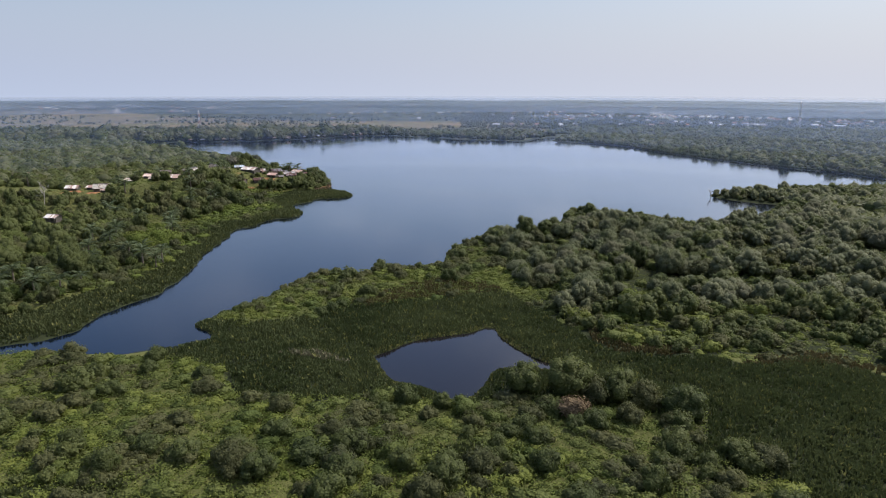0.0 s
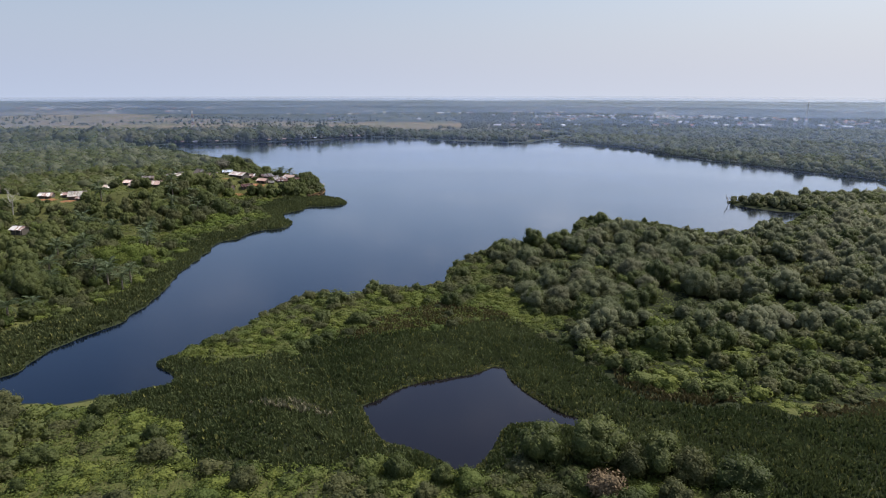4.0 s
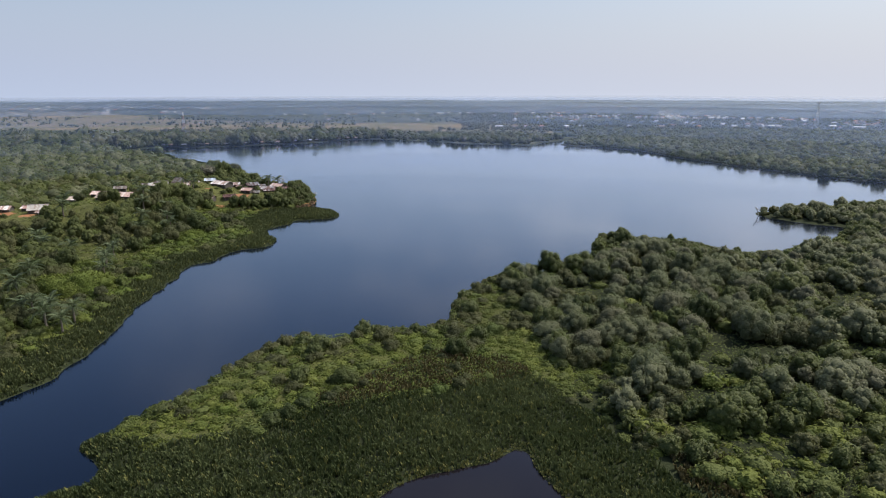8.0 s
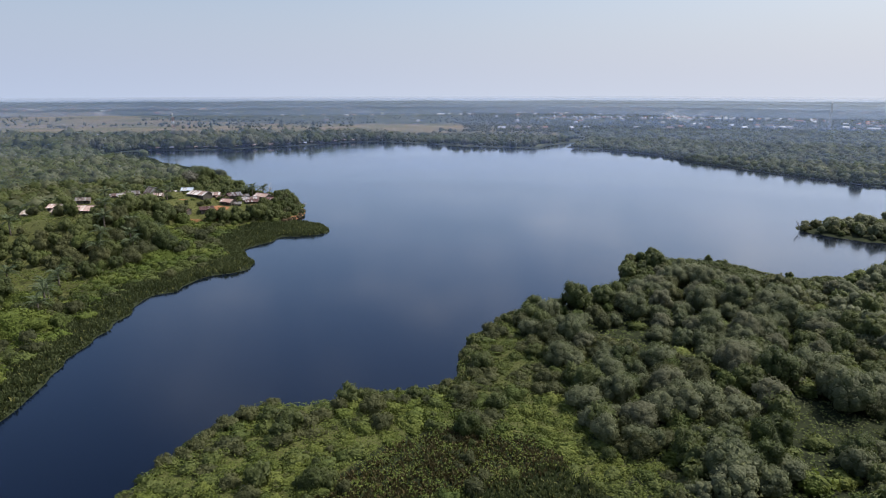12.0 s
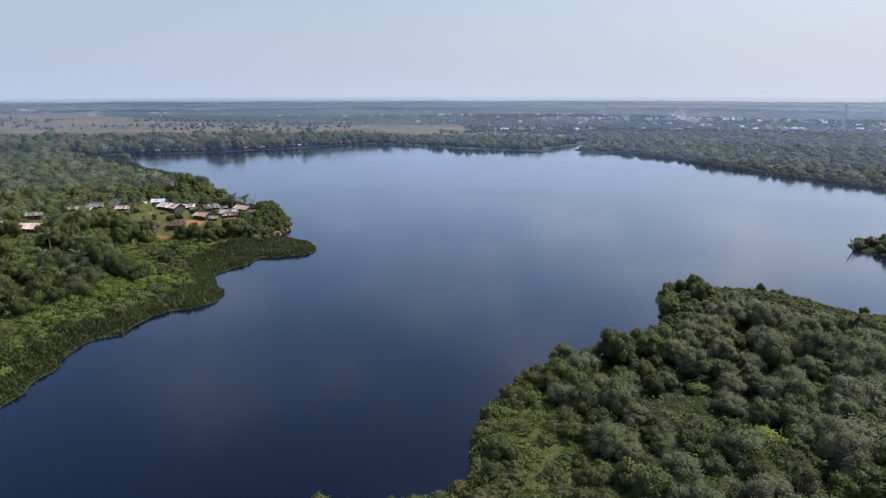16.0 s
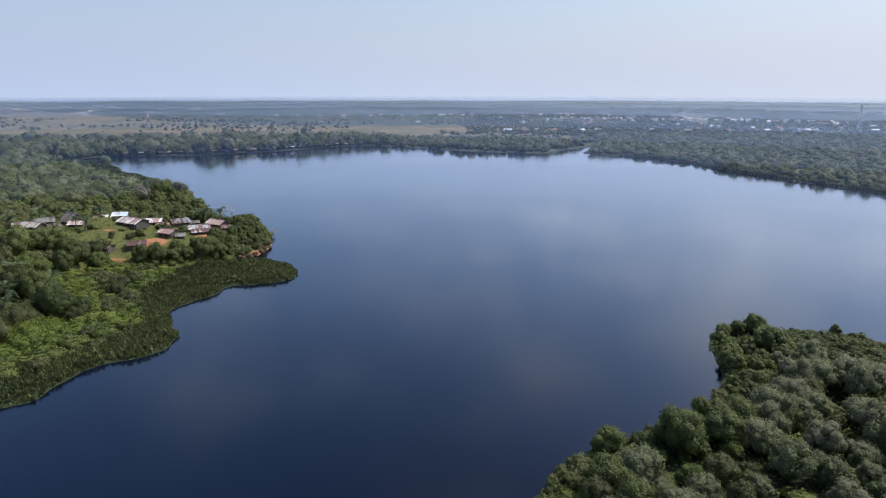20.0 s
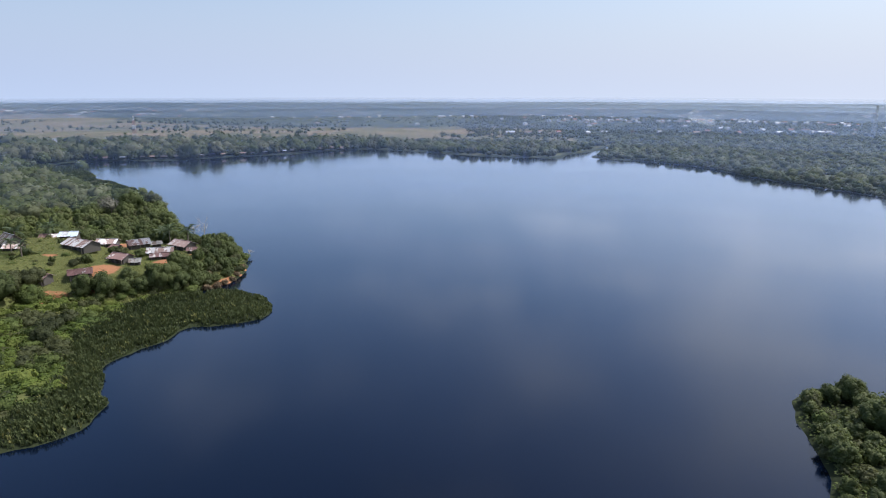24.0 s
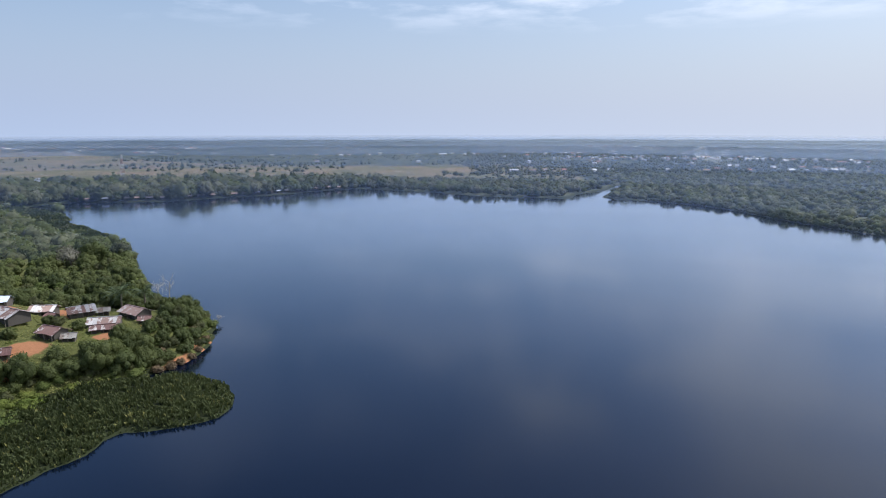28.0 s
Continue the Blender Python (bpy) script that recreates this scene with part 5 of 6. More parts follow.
def hut(x, y, turn, length, width, wall, roof_a, roof_b, label, rise=None, lift=0.0):
    """A plank hut; the ridge runs along its length. roof_a, roof_b: the two slopes' sheets."""
    length, width, wall = length * 0.74, width * 0.70, wall * 0.64
    rise = width * 0.24 if rise is None else rise * 0.85
    z, _ = ground_at(x, y)
    root = new("hut")
    root.matrix_basis = pose(x, y, z[0] + lift, 0, 0, turn + r.uniform(-9, 9))
    tagged(root, label, "hut", "lakeside huts")
    for s in (-1, 1):
        part("side_wall", box_mesh("side_wall", length - 0.1, 0.08, wall + 0.6, PLANK, 0), root, m=pose(0, s * width / 2, -0.6))
        part("gable_wall", gable_mesh("gable_wall", width - 0.08, wall + 0.6, rise, 0.08, PLANK), root, m=pose(s * (length / 2 - 0.04), 0, -0.6))
    eave, over = 0.6, 0.4
    slope = math.hypot(width / 2 + eave, rise * (1 + 2 * eave / width))
    tilt = math.degrees(math.atan2(rise, width / 2))
    n = max(3, int(round((length + 2 * over) / 0.85)))
    w = (length + 2 * over) / n
    for s, mat in ((-1, roof_a), (1, roof_b)):
        me = corrugated("roof_sheet", w * 1.04, slope, mat)
        for i in range(n):
            px = -length / 2 - over + (i + 0.5) * w
            part("roof_sheet", me, root, m=pose(px, 0, wall + rise + 0.10 + 0.012 * (i % 2), 0, 0, 0 if s > 0 else 180) @ pose(0, 0, r.uniform(0, 0.03), -tilt + r.uniform(-1.6, 1.2), 0, r.uniform(-1.5, 1.5)) @ pose(0, r.uniform(-0.02, 0.22), 0))
    part("ridge_cap", box_mesh("ridge_cap", length + 2 * over, 0.3, 0.05, roof_a, 0.01), root, m=pose(0, 0, wall + rise + 0.15))
    part("door", box_mesh("door", 0.85, 0.06, min(1.7, wall - 0.1), DARK), root, m=pose(length * 0.12, -width / 2 - 0.06, 0.02))
    for q in (-0.3, 0.33):
        part("window", box_mesh("window", 0.8, 0.05, 0.7, DARK), root, m=pose(length * q, -width / 2 - 0.06, wall * 0.45))
    for q in (-0.46, 0.0, 0.46):
        part("post", box_mesh("post", 0.12, 0.12, wall + 0.5, BARK, 0), root, m=pose(length * q, -width / 2 - eave * 0.75, -0.6))
    return root


hut(-127.5, 361.5, -24, 12.5, 7.2, 2.3, ZINC, MIXED_SHEET, "long plank hut with a bright patched zinc roof", 1.3)
hut(-125.5, 371, 8, 7.5, 4.6, 2.5, ZINC, ZINC, "small hut with a clean white zinc roof")
hut(-116.5, 371.5, 34, 7.6, 5.4, 2.3, ZINC, GREY_SHEET, "hut with a pale zinc roof and a side shed")
hut(-106.5, 365, 15, 9.0, 4.6, 2.4, ZINC, GREY_SHEET, "hut with a silver zinc roof and a rusty lean-to")
hut(-104.6, 361.4, 15, 7.0, 3.0, 1.7, RUSTED, RUSTED, "low lean-to with a rust-red zinc roof")
hut(-104, 374, -22, 9.0, 5.6, 2.3, MIXED_SHEET, MIXED_SHEET, "hut with a striped rusty and silver zinc roof")
hut(-112.8, 355.6, -18, 7.0, 5.0, 2.3, RUSTED, RUSTED, "hut with a dark rust-red zinc roof")
hut(-108.4, 354.6, 22, 3.4, 2.8, 1.7, GREY_SHEET, MIXED_SHEET, "small shed of silver zinc sheets")
hut(-117.4, 344.2, 25, 6.8, 4.2, 1.9, RUSTED, MIXED_SHEET, "low hut with a patchy rusty roof")
hut(-124.6, 339.4, -15, 6.2, 4.2, 2.0, RUSTED, MIXED_SHEET, "low rusty-roofed hut on orange soil")
hut(-149.2, 379, 22, 6.2, 4.8, 2.4, RUSTED, GREY_SHEET, "hut with a rusty pitched roof")
hut(-145.5, 384, 5, 7.5, 4.8, 3.0, GREY_SHEET, ZINC, "tall plank hut with a grey zinc roof")
hut(-138, 372.5, 10, 6.2, 4.6, 2.2, BLUE_SHEET, BLUE_SHEET, "hut with a bluish zinc roof")
hut(-148, 361, -34, 8.5, 6.4, 2.4, GREY_SHEET, GREY_SHEET, "large hut with a steep weathered grey roof", 2.4)
hut(-156, 358.5, 28, 7.2, 5.0, 2.2, GREY_SHEET, MIXED_SHEET, "hut with a weathered grey roof")
hut(-153.5, 350, -18, 7.6, 5.2, 2.0, GREY_SHEET, ZINC, "hut with a patched grey zinc roof")
hut(-143.5, 356.5, 12, 6.0, 4.2, 1.8, MIXED_SHEET, GREY_SHEET, "hut with a collapsing rusty and silver roof")
hut(-141, 331, 20, 5.0, 3.2, 1.7, GREY_SHEET, GREY_SHEET, "low shed with pale zinc sheets")
hut(-150, 313.5, 6, 12.5, 7.0, 2.2, MIXED_SHEET, GREY_SHEET, "long house with a patched grey zinc roof")
hut(-162, 318, 4, 8.0, 5.0, 2.3, MIXED_SHEET, RUSTED, "hut with a rusty and silver roof")
hut(-171, 315.5, 4, 6.5, 5.0, 1.9, GREY_SHEET, GREY_SHEET, "hut with a grey zinc roof")
hut(-163, 335, 24, 6.5, 4.2, 2.4, GREY_SHEET, GREY_SHEET, "hut with a grey roof")
hut(-145, 322, 20, 5.0, 3.6, 2.0, GREY_SHEET, MIXED_SHEET, "small shed of loose zinc sheets")
hut(-178, 302, 18, 9.0, 6.0, 2.2, GREY_SHEET, MIXED_SHEET, "old brown thatch-coloured hut with loose sheets beside it", 1.9)
hut(-193, 303, 8, 7.0, 5.5, 2.4, ZINC, RUSTED, "hut with a white zinc roof on red soil")
hut(-185, 306, 0, 6.0, 4.0, 2.2, RUSTED, GREY_SHEET, "small hut with a dark rusty roof")
hut(-166.5, 249, -16, 6.5, 4.5, 2.4, ZINC, GREY_SHEET, "lone hut with a pale zinc roof among trees", None, 2.0)
for hx, hy, turn, l, w, a, q in ((-112, 373.5, 34, 3.4, 2.6, GREY_SHEET, "grey zinc"), (-99, 369, 10, 3.2, 2.6, RUSTED, "rusty"), (-121, 367.5, -24, 3.4, 2.8, RUSTED, "rusty"), (-160, 352, 30, 4.6, 3.2, ZINC, "pale zinc"),
                                 (-157, 310, 8, 4.0, 3.0, GREY_SHEET, "grey zinc"), (-173, 296, -15, 4.5, 2.2, ZINC, "pale zinc"), (-148, 351.5, 40, 4.2, 3.0, MIXED_SHEET, "patched zinc")):
    hut(hx, hy, turn, l, w, 1.9, a, a, "small lean-to shed with a %s roof" % q)
hut(-257, 354, 6, 14.0, 9.0, 3.0, RUSTED, RUSTED, "large house with a red roof and orange walls", 2.6)

# shrubs and small trees about the yards
r = np.random.default_rng(78)
HUTS = [(o.location.x, o.location.y, 5.0) for o in scene.objects if o.name.split(".")[0] == "hut"]
yx, yy = scatter(YARD, 6.8, r, 0.5)
zx, zy = scatter(YARD_FRONT, 3.0, r, 0.5)
yx, yy = np.concatenate([yx, zx]), np.concatenate([yy, zy])
k = avoid(yx, yy, HUTS + list(SOIL))
yz, _s = ground_at(yx[k], yy[k])
items = [((BUSH, BUSH_DARK, BUSH_MID)[r.integers(3)], 1, x, y, z - 0.15, r.uniform(0.5, 1.2), 1.0) for x, y, z in zip(yx[k], yy[k], yz)]
woods("yard_shrubs", "green shrubs in rough grass between the huts", items, [LEAF_OLIVE, LEAF_DARK, LEAF_MID], "shrubs", 79)
mounds(YARD, 3.6, 46, 0.5, 1.0, 0.35, -0.05, 0.6, HUTS + list(SOIL))
mounds(YARD_FRONT, 2.4, 47, 0.6, 1.1, 0.4, -0.3, 0.6, HUTS + list(SOIL))
STRIP = np.array([(-122, 331), (-110, 333), (-100, 340), (-92, 345.5), (-94, 348.5), (-104, 343), (-112, 338), (-121, 336)], float)
cover("meadow_grass", "light green grass strip below the fruit trees", [STRIP], 9.0, 0.28, [LEAF_GRASS, LEAF_BRIGHT], 67, (0.2, 0.8))
CAPE_EDGE = np.array([(-108, 336), (-99, 343), (-90, 349), (-84, 356), (-82, 376), (-92, 394), (-98, 380), (-96, 370), (-97, 356), (-106, 346)], float)
kx, ky = scatter(CAPE_EDGE, 2.7, r, 0.5)
kz, ks = ground_at(kx, ky)
for x, y, z, s in zip(kx, ky, kz, ks):
    if s > 0.5 and math.hypot(x + 86.5, y - 360) > 1.8:
        kind = (BUSH_DARK, BUSH_DARK, BUSH, BUSH_MID)[r.integers(4)]
        kind.thing("leafy shrub on the cape above the bank", "shrub" if kind.name == "shrub" else "creeper", "shrubs on the cape", x, y, z - 0.2, r.uniform(0.8, 1.5), r)

for x, y, sc in ((-85.5, 358.5, 0.5), (-86.5, 355.5, 0.6), (-84.8, 362, 0.45), (-85, 366, 0.5), (-88.5, 353.5, 0.6), (-85.6, 372, 0.5), (-90, 358, 0.7), (-88, 366, 0.6), (-89.5, 374, 0.6)):
    z, _ = ground_at(x, y)
    BUSH_BROWN.thing("dry brown shrub on the eroded bank", "shrub", "dry shrubs on the bank", x, y, z[0] - 0.1, sc * 1.6, r)

# ---- far shore ----
FAR_BAND = np.array([(-800, 600), (-420, 625), (-330, 634), (-318, 664), (-284, 674), (-247, 686), (-217, 715), (-180, 743), (-156, 779), (-124, 801), (-66, 780), (-16, 749), (33, 739), (50, 736),
                     (62, 768), (80, 794), (96, 820), (90, 880), (-60, 900), (-250, 850), (-420, 790), (-800, 760)], float)
r = np.random.default_rng(81)
fx, fy = scatter(FAR_BAND, 7.6, r, 0.45)
fz, fs = ground_at(fx, fy)
big = np.clip((-90 - fx) / 60, 0, 1)
front = fs < 125
k = (fs > 0.8) & avoid(fx, fy, [(-412, 760, 16), (-364, 785, 12), (-392, 765, 12), (-405, 745, 10), (-120, 830, 12), (20, 790, 12)]) & (front | (fx < -340) | (r.uniform(size=len(fx)) < 0.35)) & (fx > -60 - 0.72 * fy)
items = []
for x, y, z, s, b in zip(fx[k], fy[k], fz[k], fs[k], big[k]):
    kind = (BROAD, OLIVE, OLIVE, FAR_TREE, THIN)[r.integers(5)]
    sc = (1.15 + 0.75 * b) * r.uniform(0.75, 1.25) * (0.75 if s < 4 else 1)
    items.append((kind, 1 if x > -400 and s < 16 else 2, x, y, z - 0.2, sc, r.uniform(0.7, 1.0)))
woods("far_shore_wood", "line of leafy trees along the far lake shore", items, [LEAF_DARK, LEAF_OLIVE, LEAF_FAR, LEAF_THIN], "trees", 82)

EAST_WOOD = np.array([(120, 716), (143, 692), (158, 662), (168, 617), (187, 572), (211, 525), (230, 491), (250, 469), (265, 438), (330, 422), (700, 420), (900, 800), (700, 1010), (130, 1010), (100, 860),
                      (124, 856), (108, 808), (92, 768), (86, 740)], float)
ex, ey = scatter(EAST_WOOD, 8.2, r, 0.5)
ez, es = ground_at(ex, ey)
k = (es > 0.5) & (ex < 60 + 0.82 * ey) & (r.uniform(size=len(ex)) < np.clip(0.95 - (ey - 900) / 300, 0.35, 0.95))
items = []
for x, y, z, s in zip(ex[k], ey[k], ez[k], es[k]):
    kind = (OLIVE, BROAD, RUBBER, OLIVE)[r.integers(4)]
    sc = r.uniform(0.7, 1.35) * (0.6 if s < 5 else 1.0)
    items.append((kind, 1 if s < 9 else 2, x, y, z - 0.2, sc * 1.0, r.uniform(0.7, 1.0)))
rim = LAKE[(LAKE[:, 0] > 110) & (LAKE[:, 1] > 430) & (LAKE[:, 1] < 720)][::2]
for q in rim:
    for dx, dy in ((2.4, 1.4), (1.0, 3.0)):
        x, y = q[0] + dx + r.uniform(-0.6, 0.6), q[1] + dy + r.uniform(-0.6, 0.6)
        z, s = ground_at(x, y)
        if s[0] > 0.6:
            items.append(((OLIVE, BROAD)[r.integers(2)], 1, x, y, z[0] - 0.3, r.uniform(0.35, 0.8), r.uniform(0.7, 1.0)))
woods("eastern_wood", "low dense green woodland along the far eastern shore", items, [LEAF_OLIVE, LEAF_DARK, LEAF_RUBBER], "wood", 83)

# plain and town beyond
items = []
for j in range(10500):
    d = 850 * math.exp(r.uniform(0, 1.65))
    a = r.uniform(-0.74, 0.74)
    x, y = d * math.sin(a), 60 + d * math.cos(a)
    f = noise.noise(Vector((x * 0.0025, y * 0.006, 9.0))) + 0.5 * noise.noise(Vector((x * 0.009, y * 0.012, 2.0)))
    bare = x < -15 and y < 1300 + 0.3 * max(-x - 100, 0)
    if y < 880 or f < (0.02 if bare else -0.3):
        continue
    items.append((FAR_TREE, 2 if d < 1400 else 3, x, y, 1.0, r.uniform(0.35, 0.85) * (0.8 if d < 1250 else 0.9 + min(d - 1250, 2600) / 2600), (r.uniform(1.0, 1.7) if bare else r.uniform(0.7, 1.1) * (1.0 if d < 1250 else 0.7))))
for j in range(4500):
    d, a = 2100 * math.exp(r.uniform(0, 0.8)), r.uniform(-0.72, 0.74)
    x, y = d * math.sin(a), 60 + d * math.cos(a)
    if noise.noise(Vector((x * 0.002, y * 0.004, 3.0))) > -0.2:
        items.append((FAR_TREE, 3, x, y, 1.0, r.uniform(1.2, 2.4), r.uniform(0.35, 0.6)))
for j in range(7000):
    d, a = 930 * math.exp(r.uniform(0, 0.85)), r.uniform(-0.03, 0.7)
    x, y = d * math.sin(a), 60 + d * math.cos(a)
    if y > 900 and noise.noise(Vector((x * 0.006, y * 0.004, 3.0))) > -0.25:
        items.append((FAR_TREE, 3, x, y, 1.0, r.uniform(0.5, 1.0), r.uniform(0.7, 1.1)))
fz_, _ = ground_at([q[2] for q in items], [q[3] for q in items])
items = [(a, b, x, y, z - 0.3, s, f) for (a, b, x, y, _, s, f), z in zip(items, fz_)]
woods("plain_trees", "scattered tree belts on the hazy plain", items, [LEAF_FAR], "trees", 84)


def roof_mesh(name, l, w, rise, mat):
    b = bmesh.new()
    o = 0.5
    q = [b.verts.new(p) for p in ((-l / 2 - o, -w / 2 - o, -0.2), (l / 2 + o, -w / 2 - o, -0.2), (l / 2 + o, 0, rise), (-l / 2 - o, 0, rise), (l / 2 + o, w / 2 + o, -0.2), (-l / 2 - o, w / 2 + o, -0.2))]
    for f in ((0, 1, 2, 3), (3, 2, 4, 5), (0, 3, 5), (1, 4, 2), (0, 5, 4, 1)):
        b.faces.new([q[i] for i in f])
    bmesh.ops.recalc_face_normals(b, faces=b.faces[:])
    m = bpy.data.meshes.new(name)
    b.to_mesh(m)
    b.free()
    m.materials.append(mat)
    return m


HOUSES = []
for j, (l, w, h, rise, roof, what) in enumerate(((12, 8, 3.4, 2.4, ROOF_PALE, "pale-roofed"), (11, 8, 3.2, 2.6, TILE_RED, "red-tiled"), (14, 9, 3.6, 2.2, TILE_BROWN, "brown-roofed"),
                                                 (20, 11, 4.5, 2.6, ROOF_PALE, "long pale-roofed"), (12, 9, 6.5, 2.5, ROOF_GREY, "two-storey grey-roofed"))):
    HOUSES.append((box_mesh("house_wall", l, w, h + 0.8, WALL_PALE, 0), roof_mesh("house_roof", l, w, rise, roof), h, "small %s house in the hazy far town" % what,
                   box_mesh("house_window", 1.3, 0.1, 1.3, DARK, 0), l, w))


def house(x, y, which, turn, scale=1.0):
    wall, roof, h, label, win, l, w = HOUSES[which]
    z, _ = ground_at(x, y)
    root = new("house")
    root.matrix_basis = Matrix.LocRotScale((x, y, z[0]), Euler((0, 0, radians(turn))), (scale,) * 3)
    tagged(root, label, "house", "houses of the far town")
    part("wall", wall, root, m=pose(0, 0, -0.8))
    part("roof", roof, root, m=pose(0, 0, h + 0.2))
    if y < 1150:
        for q in (-0.3, 0.0, 0.3):
            part("window", win, root, m=pose(l * q, -w / 2 - 0.03, 1.2))


for x, y, which, turn, sc in ((-412, 766, 4, 10, 1.5), (-392, 776, 0, -5, 1.5), (-364, 798, 3, 5, 1.5), (-352, 803, 0, 20, 1.5), (-449, 788, 1, 10, 1.2), (-426, 792, 4, 0, 1.3), (-470, 800, 0, 30, 1.1), (131, 1062, 0, 40, 1.3), (159, 1092, 3, 10, 0.8), (28, 1050, 3, 5, 1.0), (52, 1053, 2, -5, 1.2),
                              (457, 1105, 3, 20, 1.0), (398, 1097, 0, 15, 1.2), (282, 1084, 2, 10, 1.2), (-117, 1275, 0, 10, 1.0), (-286, 1269, 2, 15, 1.0), (560, 1120, 3, 5, 0.9), (510, 1090, 2, 60, 1.1),
                              (340, 1090, 1, 20, 1.2), (310, 1120, 1, -20, 1.2), (230, 1075, 4, 10, 0.9), (200, 1095, 1, 80, 1.1), (95, 1075, 1, 15, 1.1), (70, 1085, 2, 40, 1.0), (-410, 820, 2, 50, 1.0),
                              (-235, 726, 3, 40, 0.9), (-378, 706, 3, 20, 0.9), (-520, 745, 1, 10, 1.3)):
    house(x, y, which, turn, sc * 0.55)
for j in range(470):
    d = r.uniform(1100, 2600)
    a = r.uniform(-0.68, 0.68)
    x, y = d * math.sin(a), 60 + d * math.cos(a)
    if x < 0 and y < 1550:
        continue
    if noise.noise(Vector((x * 0.002, y * 0.002, 4.0))) < -0.1:
        continue
    house(x, y, int(r.integers(5)), r.uniform(0, 180), r.uniform(0.35, 0.62))
for j in range(60):
    a, d = r.uniform(-0.66, -0.40), r.uniform(1600, 3000)
    house(d * math.sin(a), 60 + d * math.cos(a), int(r.integers(5)), r.uniform(0, 180), r.uniform(0.45, 0.95))


# the rest of the town, too small and many to tell apart
r = np.random.default_rng(91)
tv, tt, tm = [], [], []
for j in range(3600):
    d = 1150 * math.exp(r.uniform(0, 1.3))
    a = r.uniform(-0.70, 0.72)
    x, y = d * math.sin(a), 60 + d * math.cos(a)
    f = noise.noise(Vector((x * 0.0035, y * 0.006, 4.0))) + 0.5 * noise.noise(Vector((x * 0.012, y * 0.02, 8.0)))
    if (x < 60 and y < 1550 - 0.4 * x) or f < (0.2 if a < -0.1 else 0.12):
        continue
    l, w, h, rise = r.uniform(4, 8) * (2.2 if r.uniform() < 0.04 else 1), r.uniform(3.5, 6), r.uniform(2.2, 3.4) * (1.8 if r.uniform() < 0.06 else 1), r.uniform(1.0, 1.8)
    q = np.array([(-1, -1, -1), (1, -1, -1), (1, 1, -1), (-1, 1, -1), (-1, -1, h), (1, -1, h), (1, 1, h), (-1, 1, h), (-1.06, -1.15, h - 0.2), (1.06, -1.15, h - 0.2), (1.06, 1.15, h - 0.2), (-1.06, 1.15, h - 0.2), (-1.06, 0, h + rise), (1.06, 0, h + rise)]) * np.array((l / 2, w / 2, 1))
    b = r.uniform(0, 3.14)
    q = np.stack([q[:, 0] * math.cos(b) - q[:, 1] * math.sin(b) + x, q[:, 0] * math.sin(b) + q[:, 1] * math.cos(b) + y, q[:, 2]], 1)
    k = 14 * len(tv)
    tv.append(q)
    for f0 in ((0, 1, 5), (0, 5, 4), (1, 2, 6), (1, 6, 5), (2, 3, 7), (2, 7, 6), (3, 0, 4), (3, 4, 7)):
        tt.append([k + e for e in f0])
        tm.append(0)
    which = (1, 1, 2, 3, 4, 2)[r.integers(6)]
    for f0 in ((8, 9, 13), (8, 13, 12), (10, 11, 12), (10, 12, 13), (8, 12, 11), (9, 10, 13)):
        tt.append([k + e for e in f0])
        tm.append(which)
tz, _ = ground_at([q[0, 0] for q in tv], [q[0, 1] for q in tv])
for q, z in zip(tv, tz):
    q[:, 2] += z
tagged(new("far_houses", mesh_from("far_houses", np.concatenate(tv), np.array(tt), [WALL_PALE, ROOF_PALE, ROOF_GREY, TILE_RED, TILE_BROWN], np.array(tm))),
       "many small pale and red roofed houses of the hazy town", "houses", kind="stuff")


def banded_paint():
    m, n, l = material("red_white_paint")
    sep = n.new("ShaderNodeSeparateXYZ")
    l.new(position(n), sep.inputs[0])
    w = n.new("ShaderNodeMath")
    w.operation = "SINE"
    k = n.new("ShaderNodeMath")
    k.operation = "MULTIPLY"
    k.inputs[1].default_value = 0.75
    l.new(sep.outputs["Z"], k.inputs[0])
    l.new(k.outputs[0], w.inputs[0])
    finish(n, l, mixed(n, l, ranged(n, l, w.outputs[0], -0.05, 0.05), (0.34, 0.20, 0.17), (0.52, 0.52, 0.52)), 0.6)
    return m


BANDED = banded_paint()


def mast(x, y, tall, base, label, paint=STEEL):
    z, _ = ground_at(x, y)
    root = new("lattice_mast")
    root.location = (x, y, z[0])
    tagged(root, label, "mast")
    top = base * 0.25
    for sx, sy in ((-1, -1), (1, -1), (1, 1), (-1, 1)):
        v, t = tube([(sx * base, sy * base, -0.5), (sx * top, sy * top, tall)], [0.16, 0.10], 5)
        part("leg", mesh_from("mast_leg", v, t, [paint]), root)
    n = 8
    for i in range(n):
        f0, f1 = i / n, (i + 1) / n
        w0, w1 = base + (top - base) * f0, base + (top - base) * f1
        for q in range(4):
            c0, c1 = [((-1, -1), (1, -1), (1, 1), (-1, 1))[(q + e) % 4] for e in (0, 1)]
            for a, b in ((c0, c1), (c1, c0)):
                v, t = tube([(a[0] * w0, a[1] * w0, tall * f0), (b[0] * w1, b[1] * w1, tall * f1)], [0.08, 0.08], 4)
                part("brace", mesh_from("mast_brace", v, t, [paint]), root)


mast(-348, 798, 29, 1.8, "red and white lattice mast behind the shore trees", BANDED)
mast(518, 1088, 40, 2.2, "tall steel lattice mast in the far town")

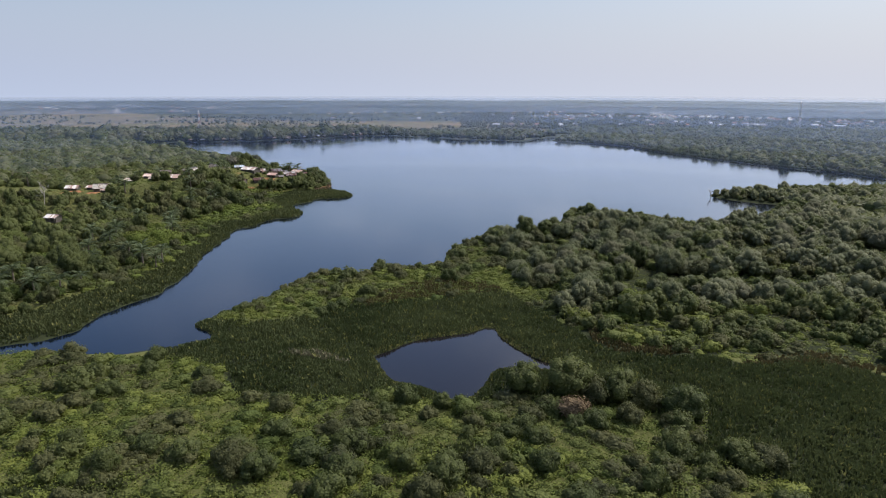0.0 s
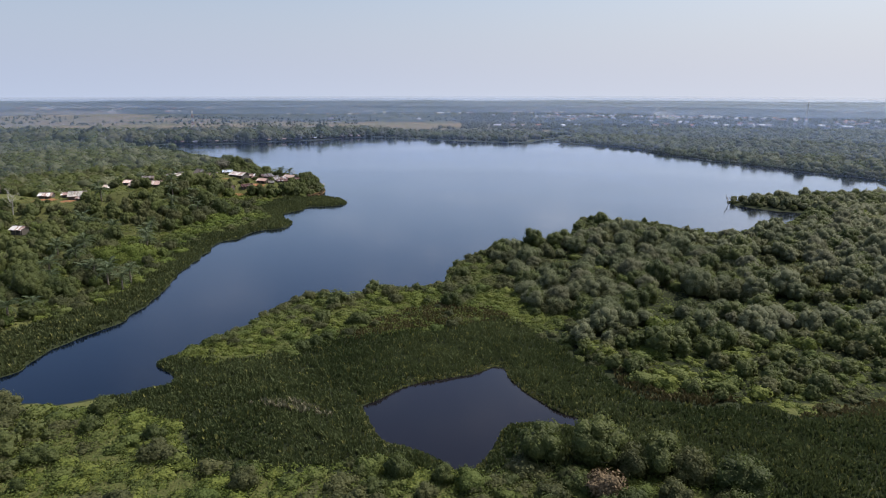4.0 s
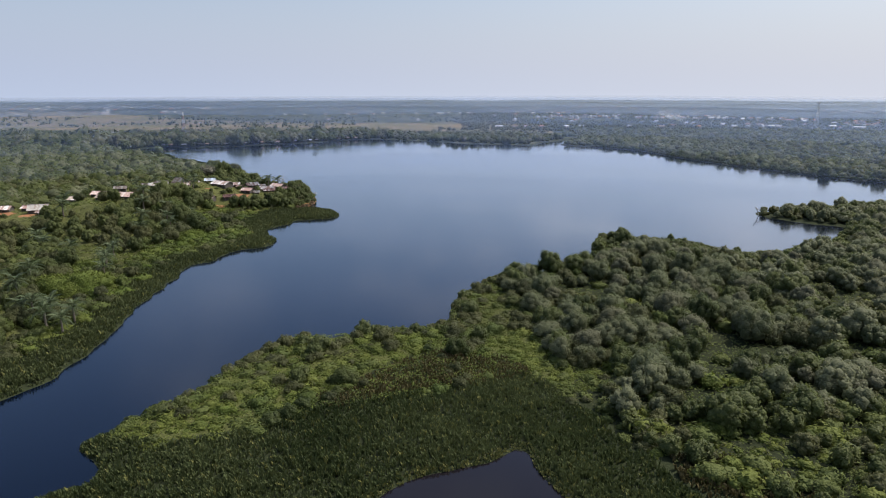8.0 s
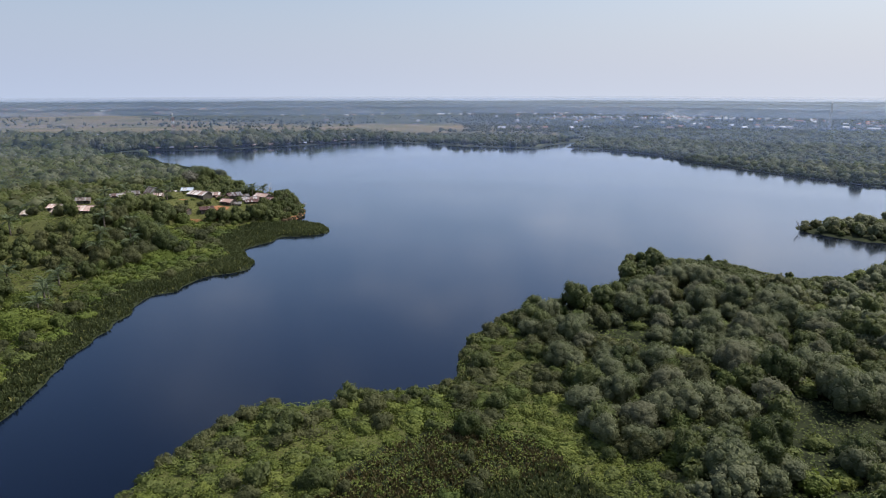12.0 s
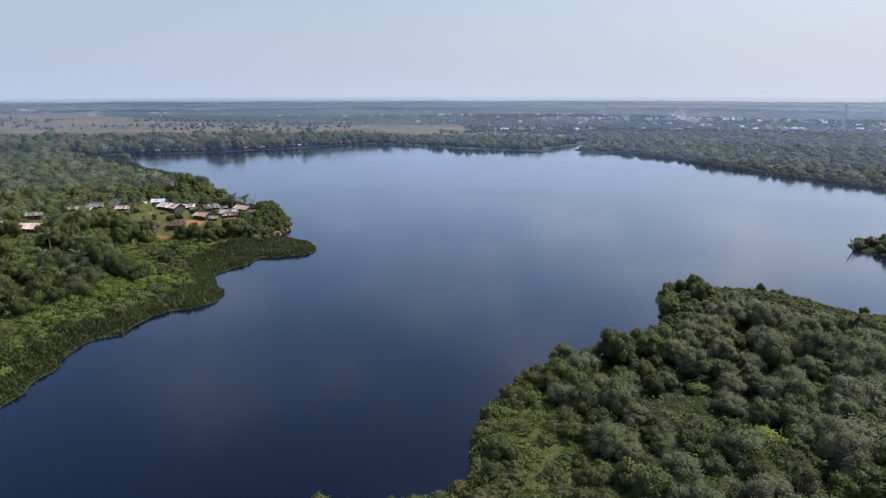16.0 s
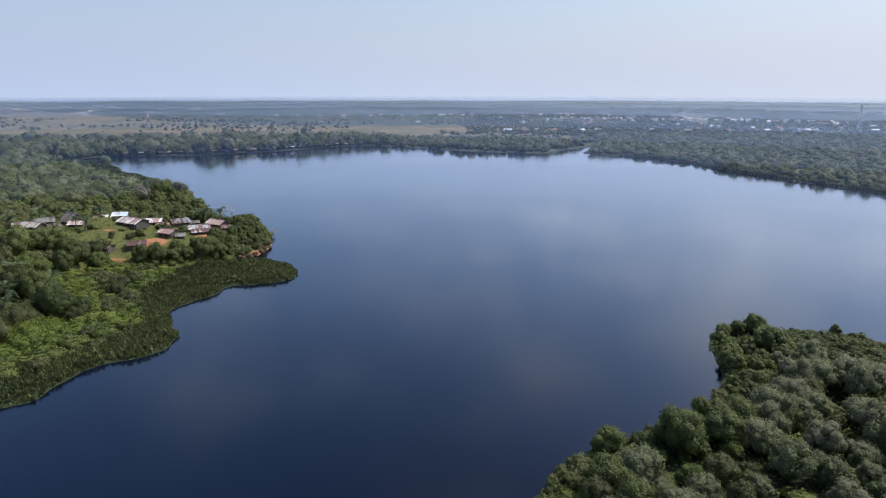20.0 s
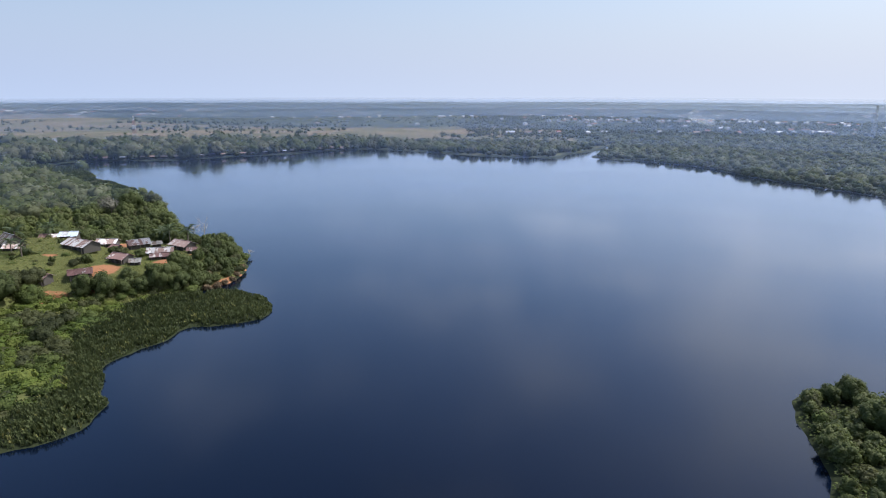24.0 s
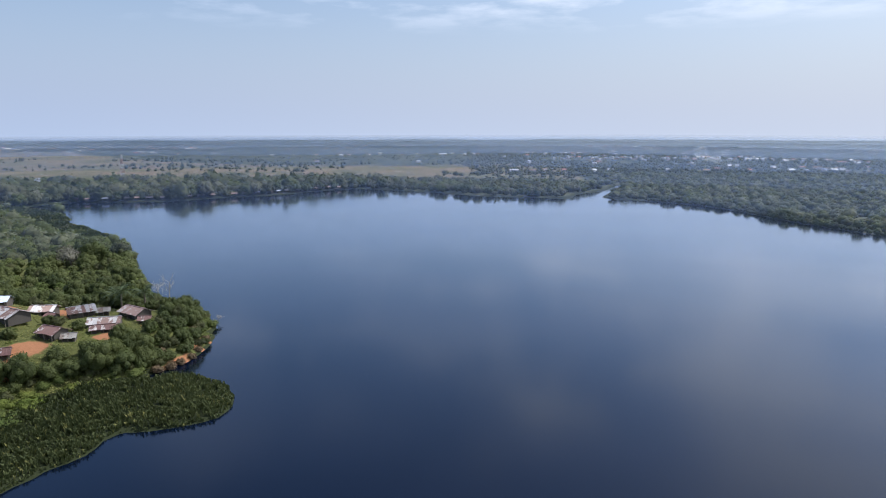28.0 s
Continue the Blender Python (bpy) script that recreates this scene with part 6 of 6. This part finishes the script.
# pale stalls along the far western shore
for x, y, turn, l in ((-310, 666, 10, 6), (-262, 681, 18, 5), (-232, 701, 40, 6), (-212, 717, 35, 5), (-205, 724, 35, 7), (-190, 737, 40, 5), (-172, 756, 50, 4), (-160, 772, 60, 4), (-302, 668, 12, 3), (-290, 671, 15, 4), (-276, 675, 20, 3), (-270, 678, 15, 3), (-253, 683, 20, 3), (-244, 689, 30, 4), (-238, 695, 40, 3),
                      (-225, 707, 40, 3), (-198, 730, 40, 4), (-184, 741, 40, 3), (-179, 747, 45, 3), (-166, 764, 55, 3), (-152, 783, 60, 3), (-144, 789, 40, 3)):
    z, _ = ground_at(x, y)
    root = new("shore_stall")
    root.matrix_basis = pose(x, y, z[0], 0, 0, turn)
    tagged(root, "open lakeside stall with a weathered roof", "stall", "stalls on the far shore")
    part("roof", roof_mesh("stall_roof", l * 0.8, 3, 0.7, (TILE_BROWN, ROOF_GREY, DARK, TILE_BROWN, PLANK)[(abs(x) // 3) % 5]), root, m=pose(0, 0, 2.4))
    for sx in (-1, 1):
        for sy in (-1, 1):
            part("post", box_mesh("stall_post", 0.14, 0.14, 2.7, BARK, 0), root, m=pose(sx * l * 0.36, sy * 1.4, -0.3))

# drifting smoke over the town
def smoke_material():
    m, n, l = material("smoke")
    tc = n.new("ShaderNodeTexCoord").outputs["Object"]
    f = noise_node(n, l, 0.12, 4, position(n))
    lw = n.new("ShaderNodeVectorMath")
    lw.operation = "LENGTH"
    l.new(tc, lw.inputs[0])
    rim = ranged(n, l, f, 0.35, 0.7, 0.0, 0.24)
    d, c = n.new("ShaderNodeBsdfTranslucent"), n.new("ShaderNodeBsdfTransparent")
    d.inputs[0].default_value = (0.85, 0.88, 0.92, 1)
    ms = n.new("ShaderNodeMixShader")
    l.new(rim, ms.inputs[0])
    l.new(c.outputs[0], ms.inputs[1])
    l.new(d.outputs[0], ms.inputs[2])
    out = n.new("ShaderNodeOutputMaterial")
    l.new(ms.outputs[0], out.inputs[0])
    return m


SMOKE = smoke_material()
pieces = []
for j in range(5):
    f = j / 4
    c = np.array((372 - 38 * f + r.uniform(-2, 2), 1249 + 6 * f, 2 + 19 * f))
    q = 4.0 + 5.5 * f
    jag = ICO_V * (1 + r.uniform(-0.25, 0.25, (len(ICO_V), 1)))
    pieces.append((c + jag * np.array((q * 1.3, q * 0.7, q * 1.0)), ICO_T, 0))
v, t, _m = joined(pieces)
tagged(new("smoke_plume", mesh_from("smoke_plume", v, t, [SMOKE], smooth=True)), "thin white smoke drifting over the far town", "smoke", kind="stuff")
